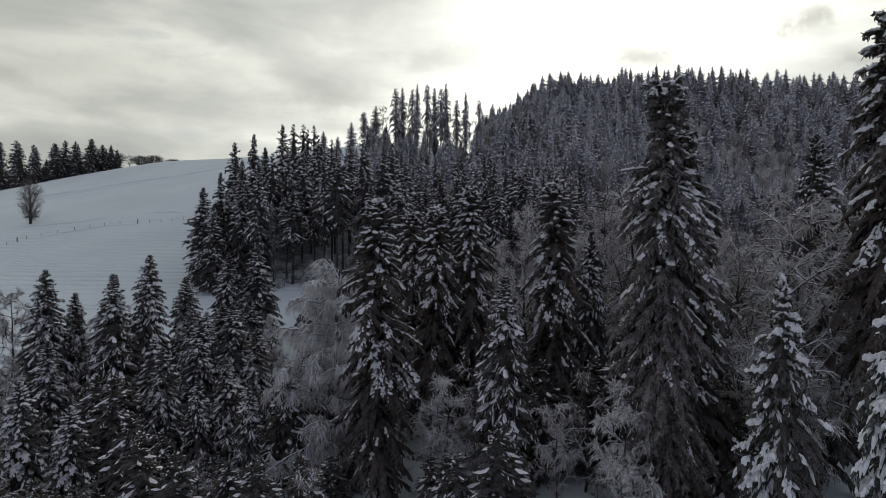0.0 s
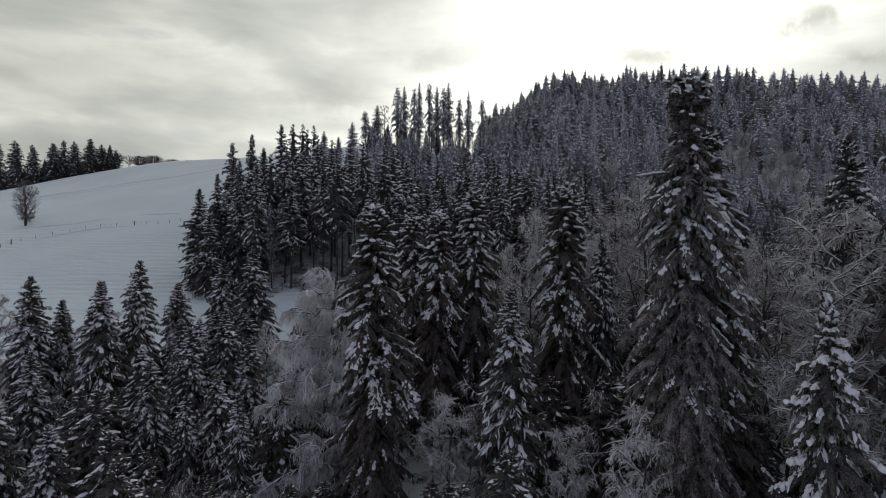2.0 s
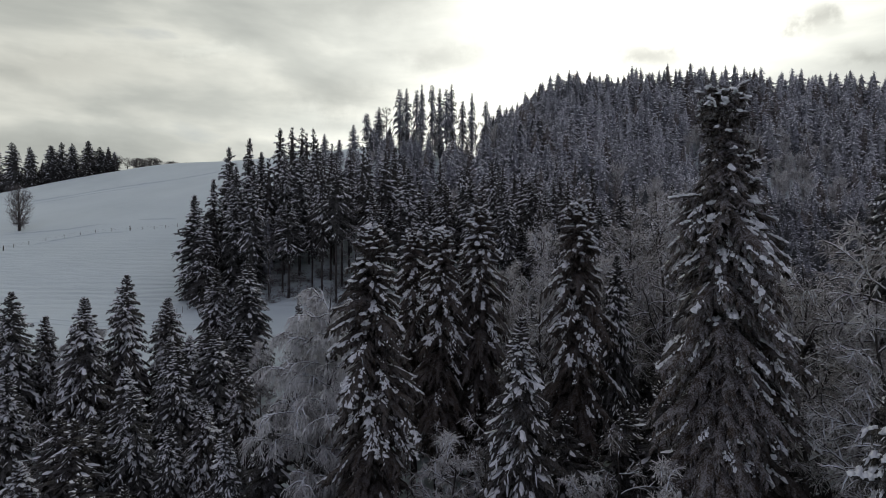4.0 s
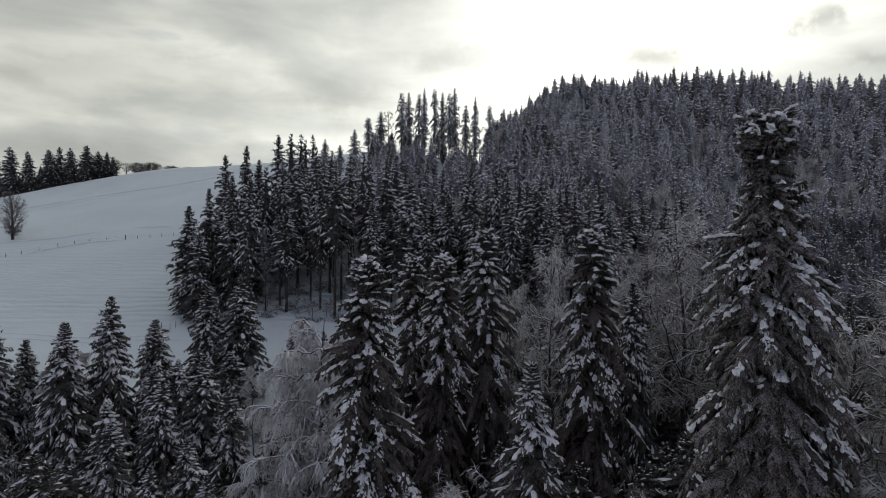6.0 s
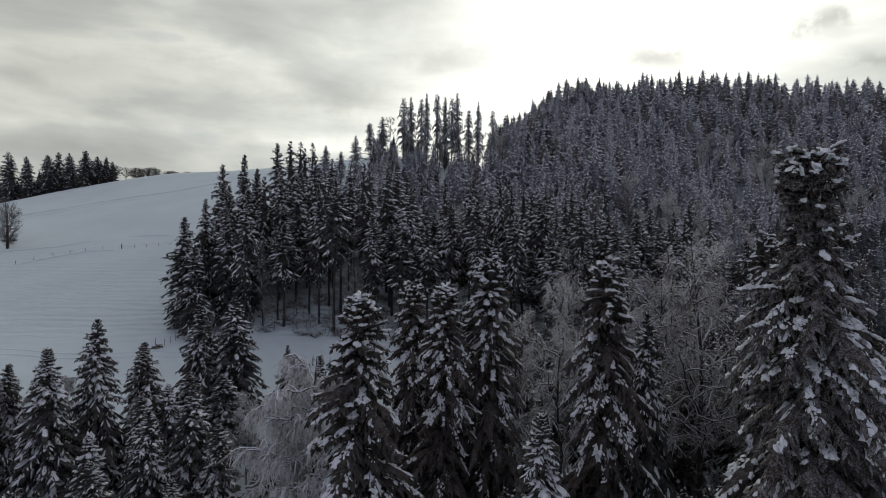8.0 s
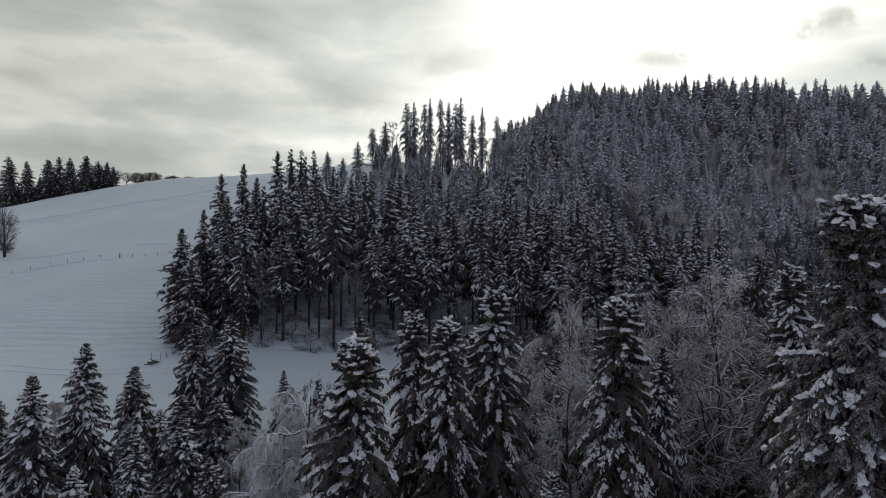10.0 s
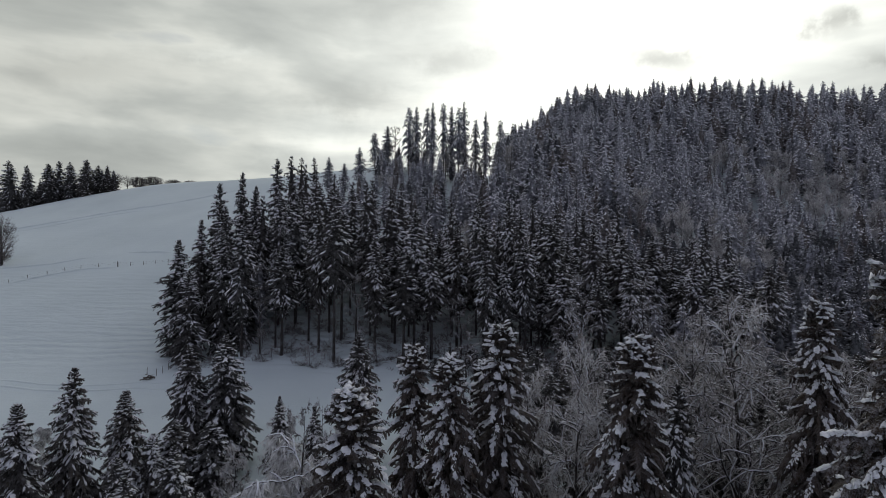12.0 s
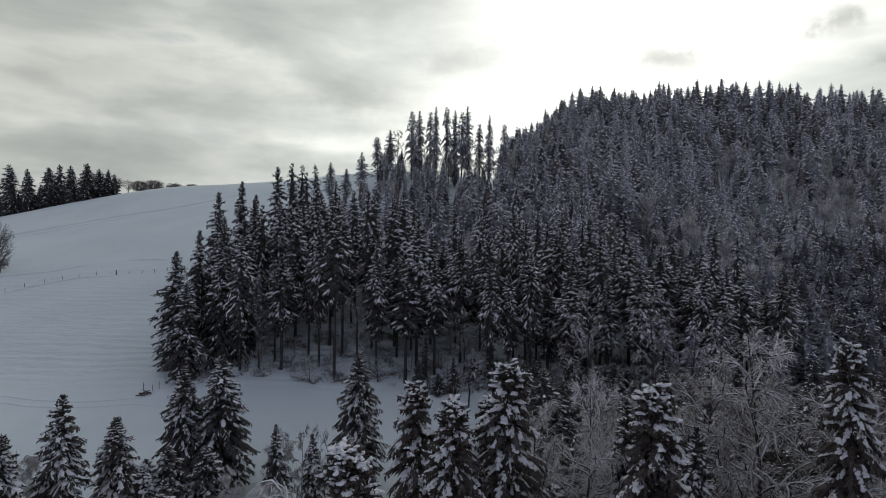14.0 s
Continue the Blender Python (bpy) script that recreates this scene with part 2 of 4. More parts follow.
def blades(p, q, w, hump, sag, rng):
    """Diamond tents from p to q, half as wide as w, raised by hump, edges sagging."""
    n = len(p)
    d = q - p
    side = unit(np.cross(d, UP) + rng.normal(0, 0.12, (n, 3))) * w[:, None]
    k = rng.uniform(0.42, 0.62, (n, 1))
    mid = p + d * k
    c = mid + UP * hump[:, None]
    r = mid + side - UP * sag[:, None]
    s = mid - side - UP * sag[:, None]
    v = np.stack((p, r, q, s, c), 1).reshape(-1, 3)
    f = np.array(((0, 1, 4), (1, 2, 4), (2, 3, 4), (3, 0, 4)))
    return v, (f[None] + 5 * np.arange(n)[:, None, None]).reshape(-1, 3)


def pillows(p, q, w, thick, rng):
    """Rounder, smoother lumps along p to q."""
    n = len(p)
    d = q - p
    side = unit(np.cross(d, UP) + rng.normal(0, 0.1, (n, 3))) * w[:, None]
    rows = []
    for k, a in ((-0.05, 0.25), (0.15, 0.8), (0.5, 1.0), (0.85, 0.8), (1.05, 0.25)):
        j = rng.uniform(0.85, 1.15, (n, 1))
        for t in (0, 0.25, 0.5, 0.75, 1.0):
            c, s = math.cos(math.pi * t), math.sin(math.pi * t)
            rows.append(p + d * k + side * (a * c) * j + UP * (thick * (a * s - 0.15 * (1 - s)))[:, None] * j)
    v = np.stack(rows, 1)
    v = (v + rng.normal(0, 0.17, v.shape) * np.linalg.norm(d, axis=1)[:, None, None] * 0.5).reshape(-1, 3)
    f = []
    for i in range(4):
        for x in range(4):
            a = 5 * i + x
            f += [(a, a + 5, a + 6), (a, a + 6, a + 1)]
    f += [(0, 1, 2), (0, 2, 3), (0, 3, 4), (22, 21, 20), (23, 22, 20), (24, 23, 20)]
    f = np.array(f)
    return v, (f[None] + 25 * np.arange(n)[:, None, None]).reshape(-1, 3)


def fingers(stations, widths, hump, sag):
    """Roof-shaped strips through the stations, each an array of points; hump lifts the ridge, sag drops the eaves."""
    n, m = len(stations[0]), len(stations)
    rows = []
    for i in range(m):
        d = stations[min(i + 1, m - 1)] - stations[max(i - 1, 0)]
        side = unit(np.cross(d, UP) + 1e-6)
        up = unit(np.cross(side, d))
        w = widths[i][:, None]
        rows += [stations[i] + side * w - up * (sag * w), stations[i] + up * (hump[:, None] * (0.25 + 0.75 * (0 < i < m - 1))), stations[i] - side * w - up * (sag * w)]
    v = np.stack(rows, 1).reshape(-1, 3)
    f = []
    for i in range(m - 1):
        a, c = 3 * i, 3 * i + 3
        for x in (0, 1):
            f += [(a + x, c + x, c + x + 1), (a + x, c + x + 1, a + x + 1)]
    f = np.array(f)
    return v, (f[None] + 3 * m * np.arange(n)[:, None, None]).reshape(-1, 3)


def sticks(p, q, r0, r1, sides=3):
    """Tapered prisms from p to q."""
    n = len(p)
    d = unit(q - p)
    ref = np.where(np.abs(d[:, 2:3]) > 0.9, np.array((1.0, 0, 0)), UP)
    a = unit(np.cross(d, ref))
    b = np.cross(d, a)
    rings = []
    for base, r in ((p, r0), (q, r1)):
        for i in range(sides):
            t = 2 * math.pi * i / sides
            rings.append(base + (a * math.cos(t) + b * math.sin(t)) * r[:, None])
    v = np.stack(rings, 1).reshape(-1, 3)
    f = []
    for i in range(sides):
        j = (i + 1) % sides
        f += [(i, j, sides + j), (i, sides + j, sides + i)]
    f = np.array(f)
    return v, (f[None] + 2 * sides * np.arange(n)[:, None, None]).reshape(-1, 3)


def ribbons(p, q, w, rng):
    """Thin flat twigs from p to q, turned at random."""
    n = len(p)
    side = unit(np.cross(q - p, rng.normal(0, 1, (n, 3)))) * (w * 0.5)[:, None]
    v = np.stack((p + side, p - side, q - side * 0.7, q + side * 0.7), 1).reshape(-1, 3)
    f = np.array(((0, 1, 2), (0, 2, 3)))
    return v, (f[None] + 4 * np.arange(n)[:, None, None]).reshape(-1, 3)


def tube(points, radii, sides=8):
    """One smooth tapered tube along points."""
    points, radii = np.asarray(points, float), np.asarray(radii, float)
    d = unit(np.gradient(points, axis=0))
    ref = np.where(np.abs(d[:, 2:3]) > 0.9, np.array((1.0, 0, 0)), UP)
    a = unit(np.cross(d, ref))
    b = np.cross(d, a)
    t = 2 * math.pi * np.arange(sides) / sides
    v = (points[:, None] + (a[:, None] * np.cos(t)[None, :, None] + b[:, None] * np.sin(t)[None, :, None]) * radii[:, None, None]).reshape(-1, 3)
    f = []
    for i in range(len(points) - 1):
        for j in range(sides):
            k = (j + 1) % sides
            f += [(i * sides + j, i * sides + k, i * sides + sides + k), (i * sides + j, i * sides + sides + k, i * sides + sides + j)]
    return v, np.array(f)


# ---- the ground ----
PROFILES = (
    (-300, (-100, 45, 65, 95, 122, 170, 270, 310, 450), (-14, -12, -9, 2.5, 7, 22, 33, 33, 28)),
    (-110, (-100, 45, 65, 80, 98, 122, 170, 270, 300, 450), (-14, -11, -8.5, -5, 2.5, 8.5, 26.8, 63, 64, 50)),
    (-30, (-100, 45, 60, 80, 98, 126, 160, 250, 300, 450), (-12, -7, -6.5, -4, 2.5, 9.5, 26.5, 66, 73, 72)),
    (20, (-100, 30, 50, 80, 126, 160, 250, 300, 450), (-8, -2, 0, 2, 8, 20, 58, 69, 72)),
    (60, (-100, 45, 100, 140, 184, 250, 300, 330, 450), (-6, 0, 4, 8, 20, 46, 78, 99, 96)),
    (130, (-100, 45, 150, 200, 258, 310, 340, 450), (-6, -3, 2, 16, 38, 80, 110, 106)),
    (230, (-100, 45, 150, 200, 260, 320, 345, 450), (-6, -5, -4, 10, 36, 82, 106, 98)),
)


def height(x, y):
    """The ground's height at x, y (arrays or numbers)."""
    x, y = np.broadcast_arrays(np.asarray(x, float), np.asarray(y, float))
    zs = []
    for _, ys, hs in PROFILES:
        zs.append(sum(np.interp(y + o, ys, hs) for o in (-9, -5, 0, 5, 9)) / 5)
    at = [p[0] for p in PROFILES]
    z = zs[0].copy()
    for i in range(len(at) - 1):
        t = np.clip((x - at[i]) / (at[i + 1] - at[i]), 0, 1)
        t = t * t * (3 - 2 * t) * 0.6 + t * 0.4
        z += (zs[i + 1] - zs[i]) * t
    z += 0.5 * np.sin(x * 0.043 + 1.3) * np.sin(y * 0.051 + 0.4) + 0.18 * np.sin(x * 0.13 + y * 0.07) * np.sin(y * 0.17 - x * 0.05)
    return z


def spread(lo, hi, step, far):
    """Even steps from lo to hi, then growing ones out to far on both sides."""
    inner = list(np.arange(lo, hi + 0.01, step))
    up, down, s = [], [], step
    while (up[-1] if up else hi) < far:
        s *= 1.35
        up.append((up[-1] if up else hi) + s)
        down.append((down[-1] if down else lo) - s)
    return np.array(down[::-1] + inner + up)


def make_ground():
    xs, ys = spread(-230, 240, 2.5, 3000), spread(-20, 360, 2.5, 3000)
    gx, gy = np.meshgrid(xs, ys)
    v = np.stack((gx, gy, height(gx, gy)), -1).reshape(-1, 3)
    w = len(xs)
    i = np.arange((len(ys) - 1) * w).reshape(-1, w)[:, :-1].ravel()
    f = np.stack((i, i + 1, i + w + 1, i + w), 1)
    ob = new("ground", mesh_of("ground", v, f, [GROUND]))
    return tagged(ob, "snow-covered hillside meadow with faint cattle terraces", "ground", kind="structure")


make_ground()


def pads(stations, widths, thick, rng):
    """Rounded cushions of snow laid through the stations, each an array of points."""
    n, m = len(stations[0]), len(stations)
    rows = []
    for i in range(m):
        d = stations[min(i + 1, m - 1)] - stations[max(i - 1, 0)]
        side = unit(np.cross(d, UP) + 1e-6)
        up = unit(np.cross(side, d))
        w, t = widths[i][:, None], thick[i][:, None]
        rows += [stations[i] + side * (w * a) + up * (t * b) for a, b in ((1, -0.7), (0.75, 0.5), (0, 1), (-0.75, 0.5), (-1, -0.7))]
    v = np.stack(rows, 1)
    v = (v + rng.normal(0, 0.20, v.shape) * widths[m // 2][:, None, None]).reshape(-1, 3)
    f = []
    for i in range(m - 1):
        for x in range(4):
            a = 5 * i + x
            f += [(a, a + 5, a + 6), (a, a + 6, a + 1)]
    f = np.array(f)
    return v, (f[None] + 5 * m * np.arange(n)[:, None, None]).reshape(-1, 3)


# ---- trees ----
def conifer_geo(seed, tall, wide, kind, clear, gap, ring, sprays, snow, grade="near", plump=1.0):
    """Trunk, needles and snow of a conifer, its foot at the origin. kind: spruce, fir or old_fir; grade: near, edge or far."""
    rng = np.random.default_rng(seed)
    far, near = grade == "far", grade == "near"
    fir, old = kind != "spruce", kind == "old_fir"
    z0 = clear * tall
    zs, az, z = [], [], z0
    while z < tall * 0.985:
        f = (z - z0) / (tall - z0)
        n = max(3, int(round(ring * (1.0 - 0.4 * f))))
        turn = rng.uniform(0, 6.283)
        for k in range(n):
            zs.append(z + rng.uniform(-0.45, 0.45) * gap * (1 - 0.5 * f) * (2.4 if fir else 1.0))
            az.append(turn + 2 * math.pi * k / n + rng.uniform(-0.35, 0.35))
        z += gap * (1.0 - (0.45 if fir else 0.55) * f)
    z, az = np.minimum(np.array(zs), tall * 0.99), np.array(az)
    f = np.clip((z - z0) / (tall - z0), 0, 1)
    nb = len(z)
    if fir:
        if old:
            length = wide * np.interp(f, (0, 0.1, 0.35, 0.55, 0.7, 0.80, 0.87, 0.93, 0.97, 1), (0.45, 0.62, 0.95, 1.0, 0.82, 0.56, 0.36, 0.42, 0.40, 0.16))
        else:
            length = wide * np.interp(f, (0, 0.15, 0.45, 0.7, 0.88, 0.95, 1), (0.55, 0.95, 1.0, 0.80, 0.52, 0.38, 0.14)) + 0.1
        rise = np.interp(f, (0, 0.5, 0.84, 0.92, 1), (0.0, 0.18, 0.34, 0.6, 1.0)) + rng.normal(0, 0.16, nb)
        droop = np.interp(f, (0, 0.6, 0.85, 1), (1.0, 0.95, 0.75, 0.5)) * rng.uniform(0.7, 1.3, nb)
        lobe = 1 + (0.20 * np.sin(az + z * 0.45 + seed) + 0.16 * np.sin(az * 2 - z * 0.8 + seed * 2)) * np.interp(f, (0.7, 0.88), (1.0, 0.15))
        length = length * lobe * rng.uniform(0.5, 1.2, nb) ** np.interp(f, (0.7, 0.9), (1.0, 0.4))
        keep = rng.random(nb) > np.interp(f, (0.7, 0.85), (0.14, 0.0))
    else:
        shape = np.interp(1 - f, (0, 0.06, 0.20, 0.42, 0.7, 1), (0.0, 0.17, 0.50, 0.80, 1.0, 0.92))
        length = wide * shape * np.minimum(1, (0.8 if clear < 0.12 else 0.28) + f * (3.0 if clear < 0.12 else 2.4)) + 0.10
        lobe = 1 + 0.12 * np.sin(az * 2 + seed + z * 0.35) + 0.10 * np.sin(az * 3 - z * 0.9 + seed * 2)
        length = length * lobe * (rng.uniform(0.72, 1.18, nb) if near else rng.uniform(0.6, 1.25, nb))
        rise = np.interp(f, (0, 0.5, 0.85, 0.95, 1), (-0.22, 0.0, 0.30, 0.7, 1.6)) + rng.normal(0, 0.08 if near else 0.16, nb)
        droop = np.interp(f, (0, 0.5, 0.85, 1), (0.85, 0.85, 0.70, 0.1)) * rng.uniform(0.7, 1.25, nb) * (0.5 if far else 0.8 if near else 0.66)
        if far:
            rise, droop = np.interp(f, (0, 0.8, 1), (-0.30, -0.40, -0.9)) + rng.normal(0, 0.10, nb), np.full(nb, 0.30)
        keep = rng.random(nb) > 0.07
    z, az, length, rise, droop, f = z[keep], az[keep], length[keep], rise[keep], droop[keep], f[keep]
    nb = len(z)
    every = np.arange(nb)
    lean = np.array((0.010, 0.006)) * math.sin(seed * 1.7) * tall
    out = np.stack((np.cos(az), np.sin(az), np.zeros_like(az)), 1)
    tan = np.stack((-np.sin(az), np.cos(az), np.zeros_like(az)), 1)

    def spine(b, s):
        """Point at s along bough b."""
        k = (z[b] / tall) ** 1.5
        root = np.stack((lean[0] * k, lean[1] * k, z[b]), 1)
        h = rise[b] * s - droop[b] * s ** 2 + 0.15 * s ** 4
        return root + out[b] * (length[b] * s)[:, None] + UP * (length[b] * h)[:, None]

    needles, flakes = [], []
    base = (0.06 + 0.080 * length) * (1.55 if far else 1.1 if not near else 1.0) * (0.9 if fir else 1.0)
    st, ws = ((0.03, 0.3, 0.58, 0.82, 1.03), (0.4, 0.85, 1.0, 0.8, 0.12)) if near else ((0.03, 0.6, 1.03), (0.6, 1.1, 0.15))
    needles.append(fingers([spine(every, np.full(nb, s)) for s in st], [base * w * rng.uniform(0.8, 1.2, nb) for w in ws], 0.03 + 0.03 * length, 0.6))
    # sprays fanning out on both sides of the bough
    b = np.repeat(every, sprays)
    k = np.tile(np.arange(sprays), nb)
    s = np.clip((0.30 if far else 0.16) + 0.78 * (k + rng.uniform(0.0, 1.0, len(b))) / sprays, 0, 0.98)
    ang = rng.uniform(0.45, 1.0, len(b)) * np.where(k % 2 == 0, 1.0, -1.0) * (1.2 if fir else 1.0)
    p = spine(b, s)
    along = unit(spine(b, s + 0.05) - spine(b, s - 0.05))
    fall = rng.uniform(-0.75, -0.1, len(b)) * np.interp(f[b], (0.6, 0.95), (1.0, 0.1)) * (1.15 if fir else 1.0)
    way = unit(along * np.cos(ang)[:, None] + tan[b] * np.sin(ang)[:, None] + UP * fall[:, None])
    tl = (0.14 + 0.34 * length[b]) * (1.12 - 0.68 * s) * rng.uniform(0.65, 1.25, len(b)) * (1.0 if near else 1.2)
    wd = (0.05 + 0.10 * tl) * rng.uniform(0.8, 1.25, len(b)) * (1.0 if near else 1.25)
    mid, tip = p + way * (0.55 * tl)[:, None], p + way * tl[:, None] - UP * (0.2 * tl)[:, None]
    if near:
        needles.append(fingers([p, mid, tip], [wd * 0.5, wd, wd * 0.1], 0.02 + 0.03 * tl, 0.6))
    else:
        needles.append(blades(p, tip, wd, 0.03 + 0.05 * tl, 0.3 * wd, rng))
    # the dense dark heart of the crown: a solid cone added to block light
    hz = np.linspace(0, 1, 7)
    hr = wide * (0.48 if far else 0.24 if fir else 0.34) * np.interp(1 - hz, (0, 0.2, 0.5, 1), (0, 0.45, 0.85, 1)) * np.minimum(1, 0.35 + 3 * hz)
    hk = ((z0 + hz * (tall * 0.95 - z0)) / tall)
    if not (fir and near):
        needles.append(tube(np.stack((lean[0] * hk ** 1.5, lean[1] * hk ** 1.5, hk * tall - 0.25 * hr), 1), hr + 0.01, 6))
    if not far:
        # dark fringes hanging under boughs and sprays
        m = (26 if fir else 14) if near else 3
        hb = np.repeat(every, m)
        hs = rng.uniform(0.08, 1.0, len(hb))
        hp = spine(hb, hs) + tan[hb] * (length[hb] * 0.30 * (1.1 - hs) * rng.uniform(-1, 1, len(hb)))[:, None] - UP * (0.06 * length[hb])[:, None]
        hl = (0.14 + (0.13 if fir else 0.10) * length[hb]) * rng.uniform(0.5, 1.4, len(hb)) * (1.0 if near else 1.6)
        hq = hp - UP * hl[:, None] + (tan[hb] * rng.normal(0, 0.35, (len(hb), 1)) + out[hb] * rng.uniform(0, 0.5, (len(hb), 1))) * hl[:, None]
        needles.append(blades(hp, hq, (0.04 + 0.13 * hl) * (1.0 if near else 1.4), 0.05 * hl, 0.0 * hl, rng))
    if near and fir:
        # short stiff shoots round the top
        tb = np.repeat(np.flatnonzero(f > 0.74), 12)
        c = spine(tb, rng.uniform(0.25, 1.0, len(tb)))
        d = unit(rng.normal(0, 1, (len(tb), 3)) * np.array((1, 1, 0.7))) * rng.uniform(0.15, 0.40, (len(tb), 1))
        needles.append(blades(c, c + d, rng.uniform(0.05, 0.11, len(tb)), rng.uniform(0.02, 0.06, len(tb)), rng.uniform(0.0, 0.04, len(tb)), rng))
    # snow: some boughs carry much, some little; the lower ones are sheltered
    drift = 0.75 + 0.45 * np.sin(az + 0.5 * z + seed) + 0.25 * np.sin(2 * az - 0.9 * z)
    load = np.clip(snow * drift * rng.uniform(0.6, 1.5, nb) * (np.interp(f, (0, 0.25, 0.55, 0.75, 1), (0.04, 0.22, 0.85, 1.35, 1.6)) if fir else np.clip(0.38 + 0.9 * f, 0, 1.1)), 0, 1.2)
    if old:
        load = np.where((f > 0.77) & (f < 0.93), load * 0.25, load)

    def lay(bb, a0, a1, w, th, m):
        """Snow along boughs bb from a0 to a1."""
        n = len(bb)
        lift = UP * (0.02 + 0.02 * length[bb] + 0.3 * th)[:, None]
        ends = np.interp(np.linspace(0, 1, m), (0, 0.22, 0.75, 1), (0.35, 0.95, 1.0, 0.3))
        sway = np.cumsum(rng.normal(0, 0.10, (m, n)), axis=0)
        rows = [spine(bb, a0 + (a1 - a0) * x) + lift + tan[bb] * (base[bb] * sway[j])[:, None] for j, x in enumerate(np.linspace(0, 1, m))]
        lump = [e * rng.uniform(0.65, 1.3, n) for e in ends]
        if near:
            return pads(rows, [w * l for l in lump], [th * l for l in lump], rng)
        return fingers(rows, [w * l for l in lump], th, 0.5)

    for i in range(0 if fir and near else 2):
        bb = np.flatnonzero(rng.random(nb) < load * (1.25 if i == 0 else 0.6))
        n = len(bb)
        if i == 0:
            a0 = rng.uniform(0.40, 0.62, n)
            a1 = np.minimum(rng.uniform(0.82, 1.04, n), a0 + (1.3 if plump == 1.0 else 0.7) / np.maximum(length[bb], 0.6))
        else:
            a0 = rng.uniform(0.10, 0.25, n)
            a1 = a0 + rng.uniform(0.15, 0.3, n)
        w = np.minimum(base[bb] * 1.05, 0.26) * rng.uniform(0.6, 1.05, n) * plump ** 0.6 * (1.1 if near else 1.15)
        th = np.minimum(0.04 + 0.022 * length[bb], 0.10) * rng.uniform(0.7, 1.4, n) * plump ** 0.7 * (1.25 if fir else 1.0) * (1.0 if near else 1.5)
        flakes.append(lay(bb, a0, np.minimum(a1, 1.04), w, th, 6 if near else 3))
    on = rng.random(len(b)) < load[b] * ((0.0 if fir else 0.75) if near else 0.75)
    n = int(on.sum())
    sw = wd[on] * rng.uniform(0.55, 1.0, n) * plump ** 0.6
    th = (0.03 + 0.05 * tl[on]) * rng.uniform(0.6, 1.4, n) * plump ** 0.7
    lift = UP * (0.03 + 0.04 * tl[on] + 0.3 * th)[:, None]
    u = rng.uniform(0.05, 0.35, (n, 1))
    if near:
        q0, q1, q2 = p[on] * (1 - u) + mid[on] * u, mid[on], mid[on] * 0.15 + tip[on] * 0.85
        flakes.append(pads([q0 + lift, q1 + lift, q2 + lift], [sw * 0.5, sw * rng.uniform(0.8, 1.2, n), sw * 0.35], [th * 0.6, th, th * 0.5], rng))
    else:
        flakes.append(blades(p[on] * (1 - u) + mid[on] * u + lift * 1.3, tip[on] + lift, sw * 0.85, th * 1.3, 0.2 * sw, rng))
    if near and (fir or plump > 1.0):
        # round clumps of snow on the sprays, in drifts along the boughs; a few boughs carry whole sheets
        heavy = (rng.random(nb) < 0.16 * drift) & (f > 0.40) & ((f < 0.76) | ((f < 0.9) & (not old)))
        cb = np.repeat(every, np.where(heavy, 84, 60 if fir else 34))
        spot = rng.integers(0, np.where(heavy[cb], 4, 3))
        at = 0.30 + 0.70 * rng.random((nb, 4)) ** 0.6
        beside = np.clip(rng.normal(0, 0.5, (nb, 4)), -0.9, 0.9)
        full = rng.random((nb, 4)) < np.where(heavy, 1.0, load)[:, None]
        on = full[cb, spot]
        cb, spot = cb[on], spot[on]
        n = len(cb)
        spread_by = np.where(heavy[cb], 0.13, 0.085) * rng.normal(0, 1, n)
        hs = np.clip(at[cb, spot] + spread_by, 0.08, 1.04)
        fan = length[cb] * (1.1 - 0.75 * np.minimum(hs, 1)) * 0.30
        off = np.clip(beside[cb, spot] + rng.normal(0, 0.24, n), -1.1, 1.1)
        c = spine(cb, hs) + tan[cb] * (fan * off)[:, None] + UP * (0.05 + 0.02 * length[cb] - 0.18 * fan * np.abs(off))[:, None]
        d = (unit(spine(cb, hs + 0.05) - spine(cb, hs - 0.05)) + tan[cb] * (0.9 * off + rng.normal(0, 0.3, n))[:, None]) * (0.045 + 0.085 * rng.random((n, 1)) ** 1.5) * plump
        size = np.linalg.norm(d, axis=1)
        flakes.append(pillows(c - d, c + d, size * rng.uniform(0.55, 0.95, n), size * rng.uniform(0.5, 0.85, n), rng))
    if near and fir:
        # a dome of tufts and round cushions on the flattened top
        r, low = (1.35, 1.15) if old else (1.0, 1.5)
        m = 150 if old else 120
        h = rng.uniform(0.0, 1.0, m) ** 0.8
        a = np.arange(m) * 2.399 + rng.uniform(-0.3, 0.3, m)
        swell = 1 + 0.10 * np.sin(2 * a + seed) + rng.normal(0, 0.04, m)
        c = np.stack((lean[0] + r * swell * np.sqrt(1 - h ** 2) * np.cos(a), lean[1] + r * swell * np.sqrt(1 - h ** 2) * np.sin(a), tall - low * (1 - h) - 0.12), 1)
        n = m * 9
        tc = np.repeat(c, 9, 0) * np.array((0.86, 0.86, 1)) - UP * rng.uniform(0.05, 0.9, (n, 1))
        td = unit(rng.normal(0, 1, (n, 3)) + 0.6 * UP) * rng.uniform(0.15, 0.40, (n, 1))
        needles.append(blades(tc, tc + td, rng.uniform(0.05, 0.11, n), rng.uniform(0.02, 0.06, n), rng.uniform(0.0, 0.04, n), rng))
        on = rng.random(m) < 0.40 + 0.55 * h
        c, m = c[on], int(on.sum())
        d = unit(rng.normal(0, 1, (m, 3)) * np.array((1, 1, 0.2)) - UP * (0.5 * (1 - h[on]))[:, None]) * rng.uniform(0.10, 0.24, (m, 1)) * (1.0 if old else 0.8)
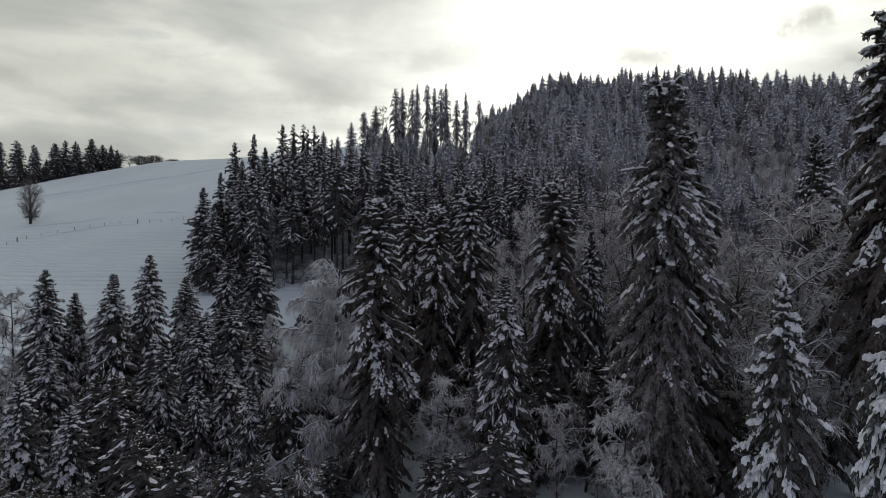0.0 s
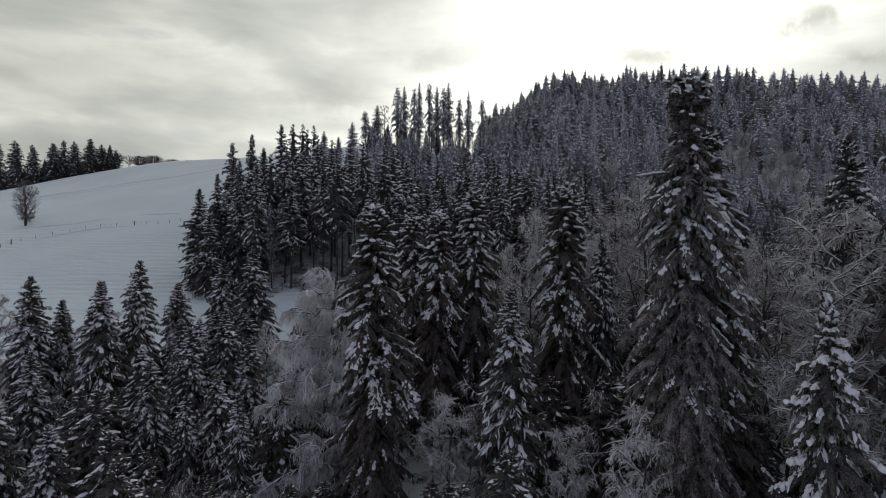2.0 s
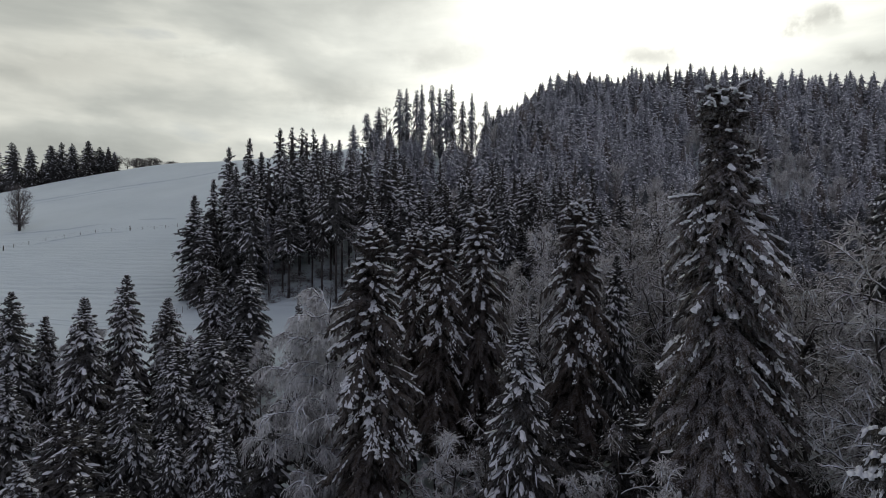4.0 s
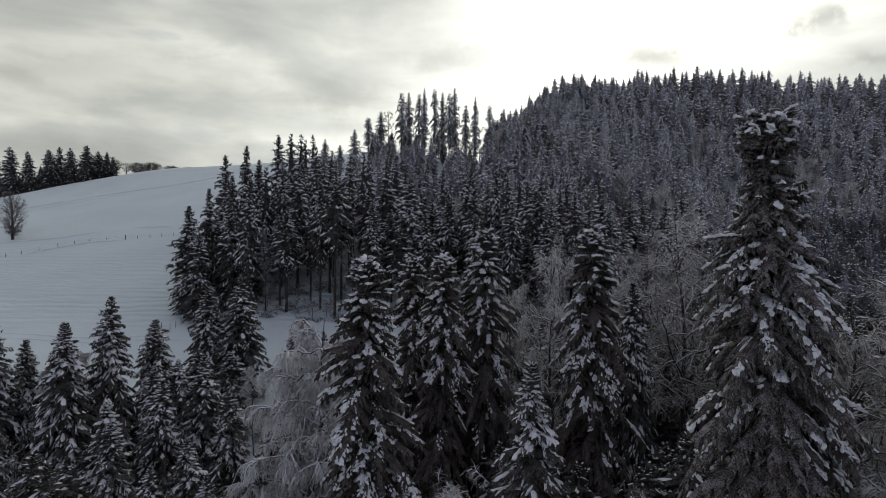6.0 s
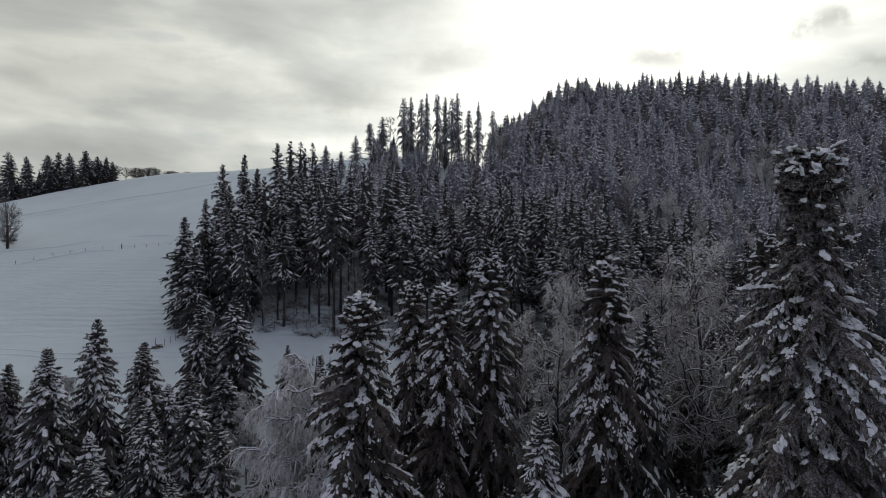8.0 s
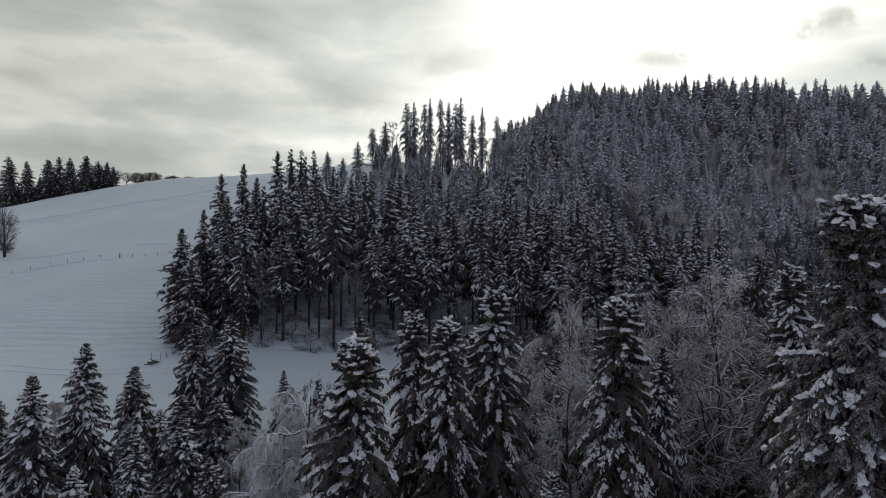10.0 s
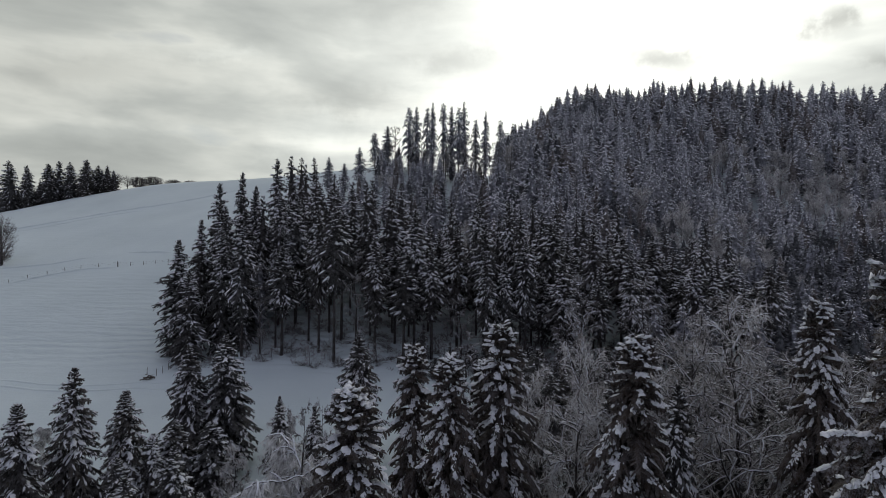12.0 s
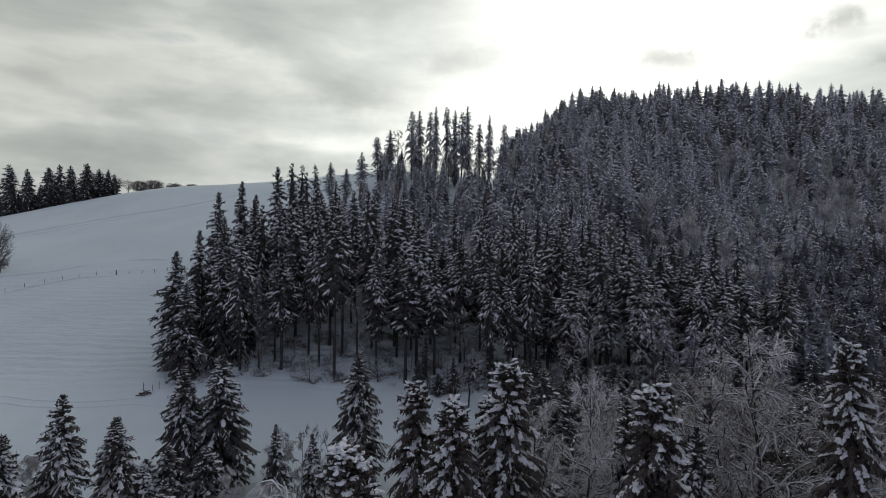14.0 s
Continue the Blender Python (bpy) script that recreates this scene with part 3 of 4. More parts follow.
        size = np.linalg.norm(d, axis=1)
        flakes.append(pillows(c - d, c + d, size * rng.uniform(0.6, 0.95, m), size * rng.uniform(0.45, 0.8, m), rng))
    hs = np.linspace(0, 1, 4 if far else 9)
    pts = np.stack((lean[0] * hs ** 1.5, lean[1] * hs ** 1.5, hs * tall), 1)
    pts[0, 2] = -0.6
    trunk = tube(pts, tall * 0.0105 * (1 - hs) ** 0.8 + 0.015, 3 if far else 9)
    if not far:
        # bare dead limbs under the crown
        m = int(26 * max(0.4, clear * 4))
        dz = rng.uniform(0.05 * tall, z0 + 0.12 * tall, m)
        da = rng.uniform(0, 6.283, m)
        dp = np.stack((0 * dz, 0 * dz, dz), 1)
        dl = rng.uniform(0.5, 1.9, m)
        dq = dp + np.stack((np.cos(da) * dl, np.sin(da) * dl, rng.uniform(-0.5, 0.1, m)), 1)
        trunk = join([trunk, sticks(dp, dq, np.full(m, 0.035), np.full(m, 0.01))])
    return trunk, join(needles), join(flakes)


def broadleaf_geo(seed, tall, wide, droop, limbs=16, boughs=7, sprigs=8, thick=0.035, start=0.18, fine=3, lift=0.0, stout=1.0, hang=0.0):
    """Trunk, limbs and fine twigs of a leafless tree."""
    rng = np.random.default_rng(seed)
    hs = np.linspace(0, 1, 9)
    bend = np.cumsum(rng.normal(0, 0.010 * tall, (9, 2)), axis=0)
    bend -= bend[0]
    pts = np.concatenate((bend, (hs * tall * 0.9)[:, None]), 1)
    pts[0, 2] = -0.6
    trunk = tube(pts, stout * tall * 0.011 * (1 - hs) ** 0.9 + 0.02, 8)
    limbs_of = []
    P, Q, A, B = [], [], [], []
    tp, tq, ta = [], [], []

    def grow(p, d, length, steps, r, sag, wobble):
        """A bent chain of sticks; returns its points."""
        chain = [p]
        for i in range(steps):
            d = d + rng.normal(0, wobble, 3) + np.array((0, 0, -sag / steps))
            d = d / np.linalg.norm(d)
            chain.append(chain[-1] + d * length / steps)
        return chain, d

    for i in range(limbs):
        h = start + (0.93 - start) * ((i + rng.uniform(0.1, 0.9)) / limbs)
        root = np.array((np.interp(h, hs, pts[:, 0]), np.interp(h, hs, pts[:, 1]), h * tall * 0.9))
        a = i * 2.4 + rng.uniform(-0.5, 0.5)
        d = np.array((math.cos(a), math.sin(a), rng.uniform(0.55, 1.3) + lift))
        d /= np.linalg.norm(d)
        g = (h - start) / (1 - start)
        ln = wide * (1.0 - 0.55 * g) * min(1, 0.55 + g * 2.4) * rng.uniform(0.75, 1.15) * 1.15
        c, _ = grow(root, d, ln, 6, 0, droop * 0.9, 0.13)
        limbs_of.append(tube(np.array(c), 0.012 * ln * (1 - np.arange(7) / 7) + 0.024, 5))
        for k in range(boughs):
            u = 0.25 + 0.75 * (k + rng.random()) / boughs
            j = min(5, int(u * 6))
            start_p = c[j] + (c[j + 1] - c[j]) * (u * 6 - j if u < 1 else 1)
            dd = unit(c[j + 1] - c[j]) * 0.7 + rng.normal(0, 0.55, 3) + np.array((0, 0, 0.15))
            bl = ln * 0.42 * (1.2 - 0.6 * u) * rng.uniform(0.7, 1.2)
            c2, _ = grow(start_p, dd / np.linalg.norm(dd), bl, 4, 0, droop * 1.3, 0.16)
            for m in range(4):
                P.append(c2[m]), Q.append(c2[m + 1])
                A.append(0.040 * (1 - m / 5) + 0.030), B.append(0.040 * (1 - (m + 1) / 5) + 0.030)
            for n in range(sprigs):
                v = (n + rng.random()) / sprigs
                m = min(3, int(v * 4))
                sp = c2[m] + (c2[m + 1] - c2[m]) * (v * 4 - m)
                ds = unit(c2[m + 1] - c2[m]) * 0.6 + rng.normal(0, 0.5, 3) - np.array((0, 0, 0.9 * hang))
                c3, _ = grow(sp, ds / np.linalg.norm(ds), rng.uniform(0.5, 1.3) * (0.35 + 0.07 * wide) * (1 + 0.9 * hang), fine, 0, droop * 2.0, 0.2)
                for m in range(fine):
                    tp.append(c3[m]), tq.append(c3[m + 1])
                    ta.append(thick * (1 - 0.25 * m))
    tp, tq, ta = np.array(tp), np.array(tq), np.array(ta)
    return trunk, limbs_of, ribbons(tp, tq, ta * 2, rng), sticks(np.array(P), np.array(Q), np.array(A), np.array(B), 4)


def make_conifer(name, label, category, group, geo, leaf):
    tree = new(name)
    part("trunk", geo[0], BARK, tree)
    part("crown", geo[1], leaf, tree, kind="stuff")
    part("snow_load", geo[2], SNOW, tree, kind="stuff")
    return tagged(tree, label, category, group)


def make_broadleaf(name, label, category, group, geo, frosted=True, slight=False, twigs=None):
    """slight: so small that its limbs are not told apart."""
    tree = new(name)
    part("trunk", geo[0], BARK, tree)
    wood = LIMB if frosted else TWIGS
    fine = list(geo[3:])
    if slight:
        fine += geo[1]
    else:
        for limb in geo[1]:
            part("limb", limb, wood, tree)
    if fine:
        part("branchwork", join(fine), wood, tree, kind="stuff")
    part("crown", geo[2], twigs or ((DULL_FROST if slight else FROST) if frosted else TWIGS), tree, kind="stuff")
    return tagged(tree, label, category, group)


def oval_geo(seed, tall, wide, low, limbs=13, rays=420, thick=0.05):
    """A bare tree whose fine branches radiate to an even oval outline from low up."""
    rng = np.random.default_rng(seed)
    hs = np.linspace(0, 1, 8)
    pts = np.stack((0.12 * np.sin(hs * 5), 0.1 * np.cos(hs * 4) - 0.1, hs * tall * 0.86), 1)
    pts[0, 2] = -0.5
    trunk = tube(pts, tall * 0.034 * (1 - hs) ** 0.8 + 0.03, 8)
    mid, half = tall * (1 + low) / 2, tall * (1 - low) / 2

    def rim(u, a, k):
        r = wide * k * np.sqrt(np.clip(1 - u ** 2, 0.02, 1))
        return np.stack((r * np.cos(a), r * np.sin(a), mid + u * half * k), 1)

    a = np.arange(limbs) * 2.4 + rng.uniform(-0.3, 0.3, limbs)
    u = np.linspace(-0.45, 0.95, limbs)
    tip = rim(u, a, 0.78)
    root = np.stack((0 * u, 0 * u, np.maximum(0.16 * tall, tip[:, 2] - 0.30 * tall)), 1)
    parts = []
    for i in range(limbs):
        s = np.linspace(0, 1, 6)[:, None]
        way = root[i] + (tip[i] - root[i]) * s + np.sin(s * 3.14) * np.array((0, 0, -0.04 * tall)) + rng.normal(0, 0.012 * tall, (6, 3)) * (s > 0)
        parts.append(tube(way, np.linspace(0.012 * tall, 0.03, 6), 6))
    # fine branches, each bending out from a limb or the trunk to the rim
    u = rng.uniform(-0.98, 1.0, rays)
    a = rng.uniform(0, 6.283, rays)
    tip = rim(u, a, rng.uniform(0.8, 1.04, rays))
    root = tip * np.array((0.25, 0.25, 1)) - UP * rng.uniform(0.05, 0.22, (rays, 1)) * tall
    root[:, 2] = np.maximum(root[:, 2], 0.14 * tall)
    p, q, w = [], [], []
    last = root
    for k, s in enumerate((0.35, 0.7, 1.0)):
        nxt = root + (tip - root) * s + rng.normal(0, 0.018 * tall, (rays, 3)) * (s < 1)
        p.append(last), q.append(nxt), w.append(np.full(rays, thick * (2.0, 1.5, 1.0)[k]))
        for _ in range(2):
            p.append(nxt), q.append(nxt + unit(nxt - last + rng.normal(0, 0.25, (rays, 3))) * rng.uniform(0.03, 0.085, (rays, 1)) * tall), w.append(np.full(rays, thick * 0.8))
        last = nxt
    return trunk, parts, ribbons(np.concatenate(p), np.concatenate(q), np.concatenate(w), rng)


class Stock:
    """Trees of one kind: the first is built, later ones are copies."""

    def __init__(self, build, tall, wide):
        self.build, self.tall, self.wide, self.first = build, tall, wide, None

    def plant(self, x, y, top, wide, turn, label="", foot=None):
        foot = float(height(x, y)) - 0.15 if foot is None else foot
        s = (top - foot) / self.tall
        r = wide / self.wide
        m = Matrix.LocRotScale((x, y, foot), Euler((0, 0, turn)), (r, r, s))
        if self.first is None:
            self.first = self.build()
            self.first.matrix_basis = m
            got = self.first
        else:
            keep = self.first.scale.copy()
            self.first.scale = (1, 1, 1)
            got = copy_thing(self.first, m)
            self.first.scale = keep
        return tagged(got, label)


def spruce_stock(seed, clear, snow, label, group, gap=0.62, ring=8, twigs=10, wide=3.4, grade="near", plump=1.0, tall=26, kind="spruce", leaf=NEEDLES):
    return Stock(lambda: make_conifer("spruce_tree", label, "spruce", group, conifer_geo(seed, tall, wide, kind, clear, gap, ring, twigs, snow, grade, plump), leaf), tall, wide)


def fir_stock(seed, clear, snow, label, group, gap=0.66, ring=8, twigs=14, wide=3.1):
    return Stock(lambda: make_conifer("fir_tree", label, "fir", group, conifer_geo(seed, 31, wide, "fir", clear, gap, ring, twigs, snow), FIR_NEEDLES), 31, wide)


NEAR = "snowy conifers by the meadow"
spruces = [spruce_stock(11, 0.06, 0.72, "snow-laden green spruce with drooping boughs", NEAR),
           spruce_stock(12, 0.10, 0.52, "dark spruce with snow on its boughs", NEAR),
           spruce_stock(13, 0.05, 0.36, "young spruce bent under thick snow", NEAR, gap=0.6, plump=1.5, tall=20)]
firs = [fir_stock(21, 0.22, 0.80, "tall silver fir with a rounded snowy top", NEAR),
        fir_stock(23, 0.06, 0.78, "broad silver fir with dark boughs to the ground", NEAR),
        fir_stock(22, 0.28, 0.74, "silver fir with ragged snow-covered boughs", NEAR)]

old_fir = Stock(lambda: make_conifer("fir_tree", "huge old silver fir with a dome of snow cushions on top", "fir", NEAR,
                                     conifer_geo(24, 33, 3.4, "old_fir", 0.14, 0.52, 9, 15, 0.40), OLD_NEEDLES), 33, 3.4)

# x, y, top, crown radius, stock, turn
CONIFERS = [
    (15.9, 41.3, 32.0, 3.4, old_fir, 0.3), (18.0, 43.6, 29.4, 3.6, firs[1], 2.0),
    (11.0, 58.0, 26.8, 3.0, firs[0], 1.9), (3.1, 64.0, 26.8, 2.9, firs[2], 0.7),
    (-0.8, 62.0, 24.6, 2.7, firs[0], 4.0), (-5.8, 53.0, 24.6, 3.4, firs[1], 3.3),
    (5.3, 50.0, 17.8, 2.9, spruces[0], 0.5), (18.4, 31.3, 18.6, 2.2, spruces[2], 1.0),
    (30.0, 38.0, 36.0, 3.6, firs[2], 5.0), (32.0, 49.0, 29.8, 3.4, spruces[1], 2.0),
    (15.6, 19.5, 20.0, 2.0, spruces[2], 2.2),
    (-44.0, 77.0, 16.8, 3.4, spruces[0], 1.1), (-42.2, 82.4, 19.2, 3.2, spruces[1], 0.2),
    (-38.3, 86.0, 16.0, 3.3, spruces[0], 2.9), (-55.0, 80.0, 17.2, 3.4, spruces[1], 4.4),
    (-53.0, 83.0, 13.8, 2.6, spruces[0], 3.7), (-35.2, 86.0, 10.8, 2.0, spruces[2], 0.9),
    (-36.2, 97.0, 19.4, 3.1, spruces[1], 5.2), (-31.6, 98.0, 20.6, 3.8, spruces[1], 1.5),
    (-13.6, 98.0, 21.4, 3.3, spruces[1], 4.8), (-19.7, 84.0, 16.0, 1.9, spruces[1], 2.4),
    (-16.4, 86.0, 14.6, 1.7, spruces[0], 0.0), (-40.4, 55.0, 7.4, 2.4, spruces[2], 3.0),
    (-31.4, 65.0, 9.0, 2.6, spruces[1], 4.1), (-19.5, 57.7, 7.2, 1.8, spruces[0], 5.6),
    (-26.5, 62.0, 6.0, 2.0, spruces[1], 0.6), (-24.0, 64.0, 8.0, 2.3, spruces[0], 1.8),
    (-35.5, 55.0, 5.0, 2.2, spruces[2], 2.7), (-48.0, 70.0, 9.0, 2.6, spruces[0], 5.0),
    (-33.0, 76.0, 12.0, 2.6, spruces[1], 3.9), (-35.5, 71.0, 9.5, 2.4, spruces[2], 1.3),
    (-3.6, 67.0, 24.6, 2.7, firs[2], 5.5), (2.0, 70.0, 23.0, 2.6, firs[0], 2.6),
    (25.1, 61.5, 28.9, 2.4, firs[0], 5.8), (16.8, 66.0, 22.0, 2.4, spruces[1], 0.1),
    (13.0, 70.0, 23.0, 2.6, spruces[1], 4.5),
    (29.5, 70.0, 24.0, 3.0, spruces[0], 1.0),
    (-34.5, 90.0, 11.5, 3.2, spruces[1], 5.1), (-30.2, 91.0, 11.0, 3.2, spruces[1], 3.3), (-38.5, 92.0, 9.0, 2.6, spruces[1], 0.7),
    (-27.5, 76.0, 13.0, 3.0, spruces[1], 2.2), (-31.0, 73.0, 11.0, 2.8, spruces[1], 0.8), (-23.5, 73.0, 10.0, 2.6, spruces[1], 4.0),
]
for x, y, top, wide, stock, turn in CONIFERS:
    stock.plant(x, y, top, wide, turn)

FROSTY = "frosted leafless trees"
birch = Stock(lambda: make_broadleaf("birch_tree", "tall leafless birch with hanging frosted twigs", "birch", FROSTY,
                                     broadleaf_geo(31, 22, 4.6, 0.75, 36, 11, 34, 0.040, 0.08, 4, hang=1.0), twigs=WHITE_FROST), 22, 4.6)
beech = Stock(lambda: make_broadleaf("beech_tree", "leafless beech with frost-white branches", "beech", FROSTY,
                                     broadleaf_geo(32, 20, 4.8, 0.35, 28, 10, 22, 0.036, 0.2)), 20, 4.8)
dark_beech = Stock(lambda: make_broadleaf("beech_tree", "leafless beech with brown twigs and snow-lined branches", "beech", FROSTY,
                                          broadleaf_geo(36, 22, 4.8, 0.3, 26, 10, 20, 0.034, 0.3), twigs=MID_FROST), 22, 4.8)
bush = Stock(lambda: make_broadleaf("young_beech", "young leafless tree bowed under frost and snow", "young tree", FROSTY,
                                    broadleaf_geo(33, 11, 3.6, 0.4, 18, 9, 22, 0.042, 0.08)), 11, 3.6)
bush_low = Stock(lambda: make_broadleaf("young_beech", "small leafless tree white with frost", "young tree", FROSTY,
                                        broadleaf_geo(34, 11, 3.6, 0.35, 11, 6, 11, 0.042, 0.08, 2), slight=True), 11, 3.6)
beech_low = Stock(lambda: make_broadleaf("beech_tree", "slim leafless beech with frosted branches", "beech", FROSTY,
                                         broadleaf_geo(35, 18, 4.0, 0.35, 13, 6, 11, 0.045, 0.2, 2), slight=True), 18, 4.0)
spruce_low = [spruce_stock(15 + i, 0.06, 0.26, "snow-covered spruce in the dense thicket", NEAR, gap=0.8, ring=8, twigs=5, grade="edge", wide=2.6, tall=16) for i in range(2)]
BROADLEAVES = [
    (-12.6, 60.5, 21.6, 6.6, birch, 0.4), (-9.8, 62.5, 19.6, 5.2, birch, 2.6), (12.7, 40.0, 11.4, 2.9, bush, 0.5),
    (9.3, 47.0, 8.0, 2.4, bush, 2.2), (29.0, 46.0, 26.5, 6.5, beech, 1.0), (25.0, 40.5, 22.0, 5.2, dark_beech, 3.0), (31.5, 43.0, 25.5, 5.5, beech, 4.6), (24.0, 47.0, 24.0, 5.0, dark_beech, 5.3),
    (22.5, 68.0, 31.4, 5.8, dark_beech, 4.2), (19.0, 70.0, 27.5, 4.8, dark_beech, 0.2), (9.8, 67.5, 27.4, 3.8, beech, 5.2),
    (-60.0, 80.0, 16.0, 4.0, beech, 2.0), (-48.5, 83.0, 14.5, 3.6, birch, 1.0), (-50.0, 66.0, 6.0, 3.6, bush, 3.3),
    (-13.5, 87.0, 14.0, 3.2, bush, 4.0), (-25.5, 86.0, 10.5, 2.6, bush, 1.6), (-22.0, 92.0, 13.0, 3.0, bush, 5.1),
    (0.5, 52.0, 9.0, 3.6, bush, 0.9), (14.0, 80.0, 21.0, 4.2, dark_beech, 2.3), (27.0, 66.0, 27.0, 5.0, dark_beech, 1.4), (15.5, 72.0, 24.5, 4.4, dark_beech, 5.9), (33.0, 72.0, 26.0, 5.0, dark_beech, 0.9),
    (6.5, 76.0, 23.0, 3.6, beech, 3.5), (-22.9, 96.0, 12.0, 1.7, bush_low, 0.3), (-20.0, 95.0, 13.0, 1.9, bush_low, 1.9), (-17.0, 93.0, 13.9, 1.8, bush_low, 4.0),
]
for x, y, top, wide, stock, turn in BROADLEAVES:
    stock.plant(x, y, top, wide, turn)

# the thicket between the tall trees
rng = np.random.default_rng(5)
taken = [(c[0], c[1]) for c in CONIFERS + BROADLEAVES]
for y0 in np.arange(40, 120, 4.2):
    for x0 in np.arange(-62, 62, 4.4):
        x, y = x0 + rng.uniform(-1.6, 1.6), y0 + rng.uniform(-1.6, 1.6)
        if abs(x) > 0.78 * y + 4 or (x < 2 and y > 90) or (x < 0 and y > 85):
            continue
        if any((x - a) ** 2 + (y - c) ** 2 < 2.6 ** 2 for a, c in taken):
            continue
        g = float(height(x, y))
        low = 20 - 0.15 * y if x < -30 else 20 - 0.115 * y if x < -9 else 20 - (0.10 if y < 75 else 0.02) * y
        top = min(low, 35 - 0.18 * (y - 23.4) if x > 4 else 33 - 0.30 * (y - 23.4)) - rng.uniform(0, 4.0)
        for hx, hy, htop, hwide, *_ in CONIFERS + BROADLEAVES:
            if hy > y and abs(hx / hy - x / y) < (hwide + 1.0) / hy:
                foot = float(height(hx, hy))
                top = min(top, 20 + (foot + (0.1 if (hx, hy) in ((-12.6, 60.5), (-9.8, 62.5), (12.7, 40.0)) else -1.0 if (hx, hy) in ((-5.8, 53.0), (18.0, 43.6)) else 0.34) * (htop - foot) - 20) * y / hy)
        if top - g < 1.6 or rng.random() < 0.08:
            continue
        top = min(top, g + 19)
        taken.append((x, y))
        kind = rng.random()
        if kind < (0.30 if x < -9 else 0.40):
            (bush_low if top - g < 12 else beech_low).plant(x, y, top, min(3.6, 0.25 * (top - g) + 0.8), rng.uniform(0, 6.28))
        else:
            spruce_low[int(rng.integers(0, 2))].plant(x, y, top, min(2.9, 0.17 * (top - g) + 0.8), rng.uniform(0, 6.28))


# ---- the wood across the meadow ----
def wood_edge(y):
    """Where the wood begins beside the meadow, at y."""
    return np.interp(y, (124, 132, 145, 160, 185, 210, 240, 300), (-52, -54, -52, -46, -40, -34, -31, -30))


def wood_front(x):
    """Where the wood's lower edge runs above the clearing, at x."""
    return 126.0 + np.interp(x, (-30, -18, 0), (2.5, 2.0, 0.0)) + 0.8 * np.sin(x * 0.3) + np.maximum(0, x - 8) * 0.15


EDGE = "tall spruces along the wood's edge"
edge_stock = [spruce_stock(41 + i, c, s, l, EDGE, gap=0.72, ring=9, twigs=6, wide=3.0, grade="edge") for i, (c, s, l) in enumerate((
    (0.36, 0.62, "tall snow-dusted spruce with a bare lower trunk"), (0.22, 0.88, "slender spruce with snow on every bough"),
    (0.46, 0.42, "tall dark spruce on a long bare trunk"), (0.28, 0.66, "dense dark spruce flecked with snow")))]
rng = np.random.default_rng(7)
placed = []


def free(x, y, room):
    return all((x - a) ** 2 + (y - b) ** 2 > room * room for a, b in placed)


full = spruce_stock(46, 0.02, 0.75, "broad spruce with boughs down to the snow", EDGE, gap=0.8, ring=9, twigs=5, wide=3.2, grade="edge")
for x, y, top, wide in ((-54.6, 131.5, 34.2, 3.9), (-51.0, 128.0, 28.5, 3.0), (-52.0, 144.0, 46.8, 3.4), (-48.3, 147.0, 49.5, 3.2),
                        (-49.0, 138.0, 40.0, 3.0), (-44.0, 158.0, 54.3, 3.2), (-47.0, 152.0, 47.0, 3.0),
                        (-46.5, 132.5, 36.0, 2.9), (-44.5, 139.0, 41.0, 3.2), (-50.8, 141.5, 43.0, 2.9), (-53.2, 138.0, 38.5, 2.8), (-45.0, 146.0, 45.5, 3.0), (-43.0, 133.5, 34.5, 2.6)):
    full.plant(x, y, top, wide, 0.4 * x)
    placed.append((x, y))
for x, y, top, wide in ((-38.5, 131, 31.0, 3.6), (-20, 131, 34.0, 4.2), (22, 124, 30.5, 4.2), (33, 125, 30.0, 4.6), (18, 120, 24.5, 3.6),
                        (1, 121, 19.0, 3.2), (37, 118, 24.0, 4.0), (44, 124, 27.0, 4.4), (27, 117, 20.0, 3.4)):
    beech_low.plant(x, y, top, wide, 0.7 * x)
    placed.append((x, y))
behind = []
for y0 in np.arange(125, 172, 4.8):
    for x0 in np.arange(-56, 64, 4.6):
        x, y = x0 + rng.uniform(-1.8, 1.8), y0 + rng.uniform(-1.8, 1.8)
        front = float(wood_front(x))
        if x < wood_edge(y) or y < front or not free(x, y, 3.0):
            continue
        if y - front > (26 if x < 15 else 36) and x > wood_edge(y) + 16:
            continue
        placed.append((x, y))
        g = float(height(x, y))
        tall = rng.uniform(17, 29.5) * (0.9 if x > 15 else 1.0)
        kind, wide = int(rng.integers(0, 4)), rng.uniform(2.3, 3.5)
        if y - front < 14.5 and rng.random() < 0.11 and x > -44:
            beech_low.plant(x, y, g + 0.72 * tall, wide * 1.2, rng.uniform(0, 6.28))
        elif y - front < 14.5 or (x < wood_edge(y) + 7 and y < 158):
            edge_stock[kind].plant(x, y, g + tall, wide, rng.uniform(0, 6.28))
        else:
            behind.append((x, y, g - 0.3, tall / 24, wide / 3.0, 7 + kind))


# young spruces added to darken the wood's foot, where too little shade falls
for i in range(26):
    x = -8 + 2.2 * i + rng.uniform(-1.5, 1.5)
    y = float(wood_front(x)) + rng.uniform(-1.5, 5)
    if free(x, y, 1.6):
        spruce_low[i % 2].plant(x, y, float(height(x, y)) + rng.uniform(2.5, 8), rng.uniform(1.0, 1.8), rng.uniform(0, 6.28), "young snow-covered spruce added to deepen the shade at the wood's edge")


for i in range(30):
    x = -42 + 3.0 * i + rng.uniform(-1.3, 1.3)
    y = float(wood_front(x)) + rng.uniform(-1.0, 4.0)
    bush_low.plant(x, y, float(height(x, y)) + rng.uniform(2.0, 5.0), rng.uniform(1.2, 2.2), rng.uniform(0, 6.28), "frosted shrub at the foot of the wood")


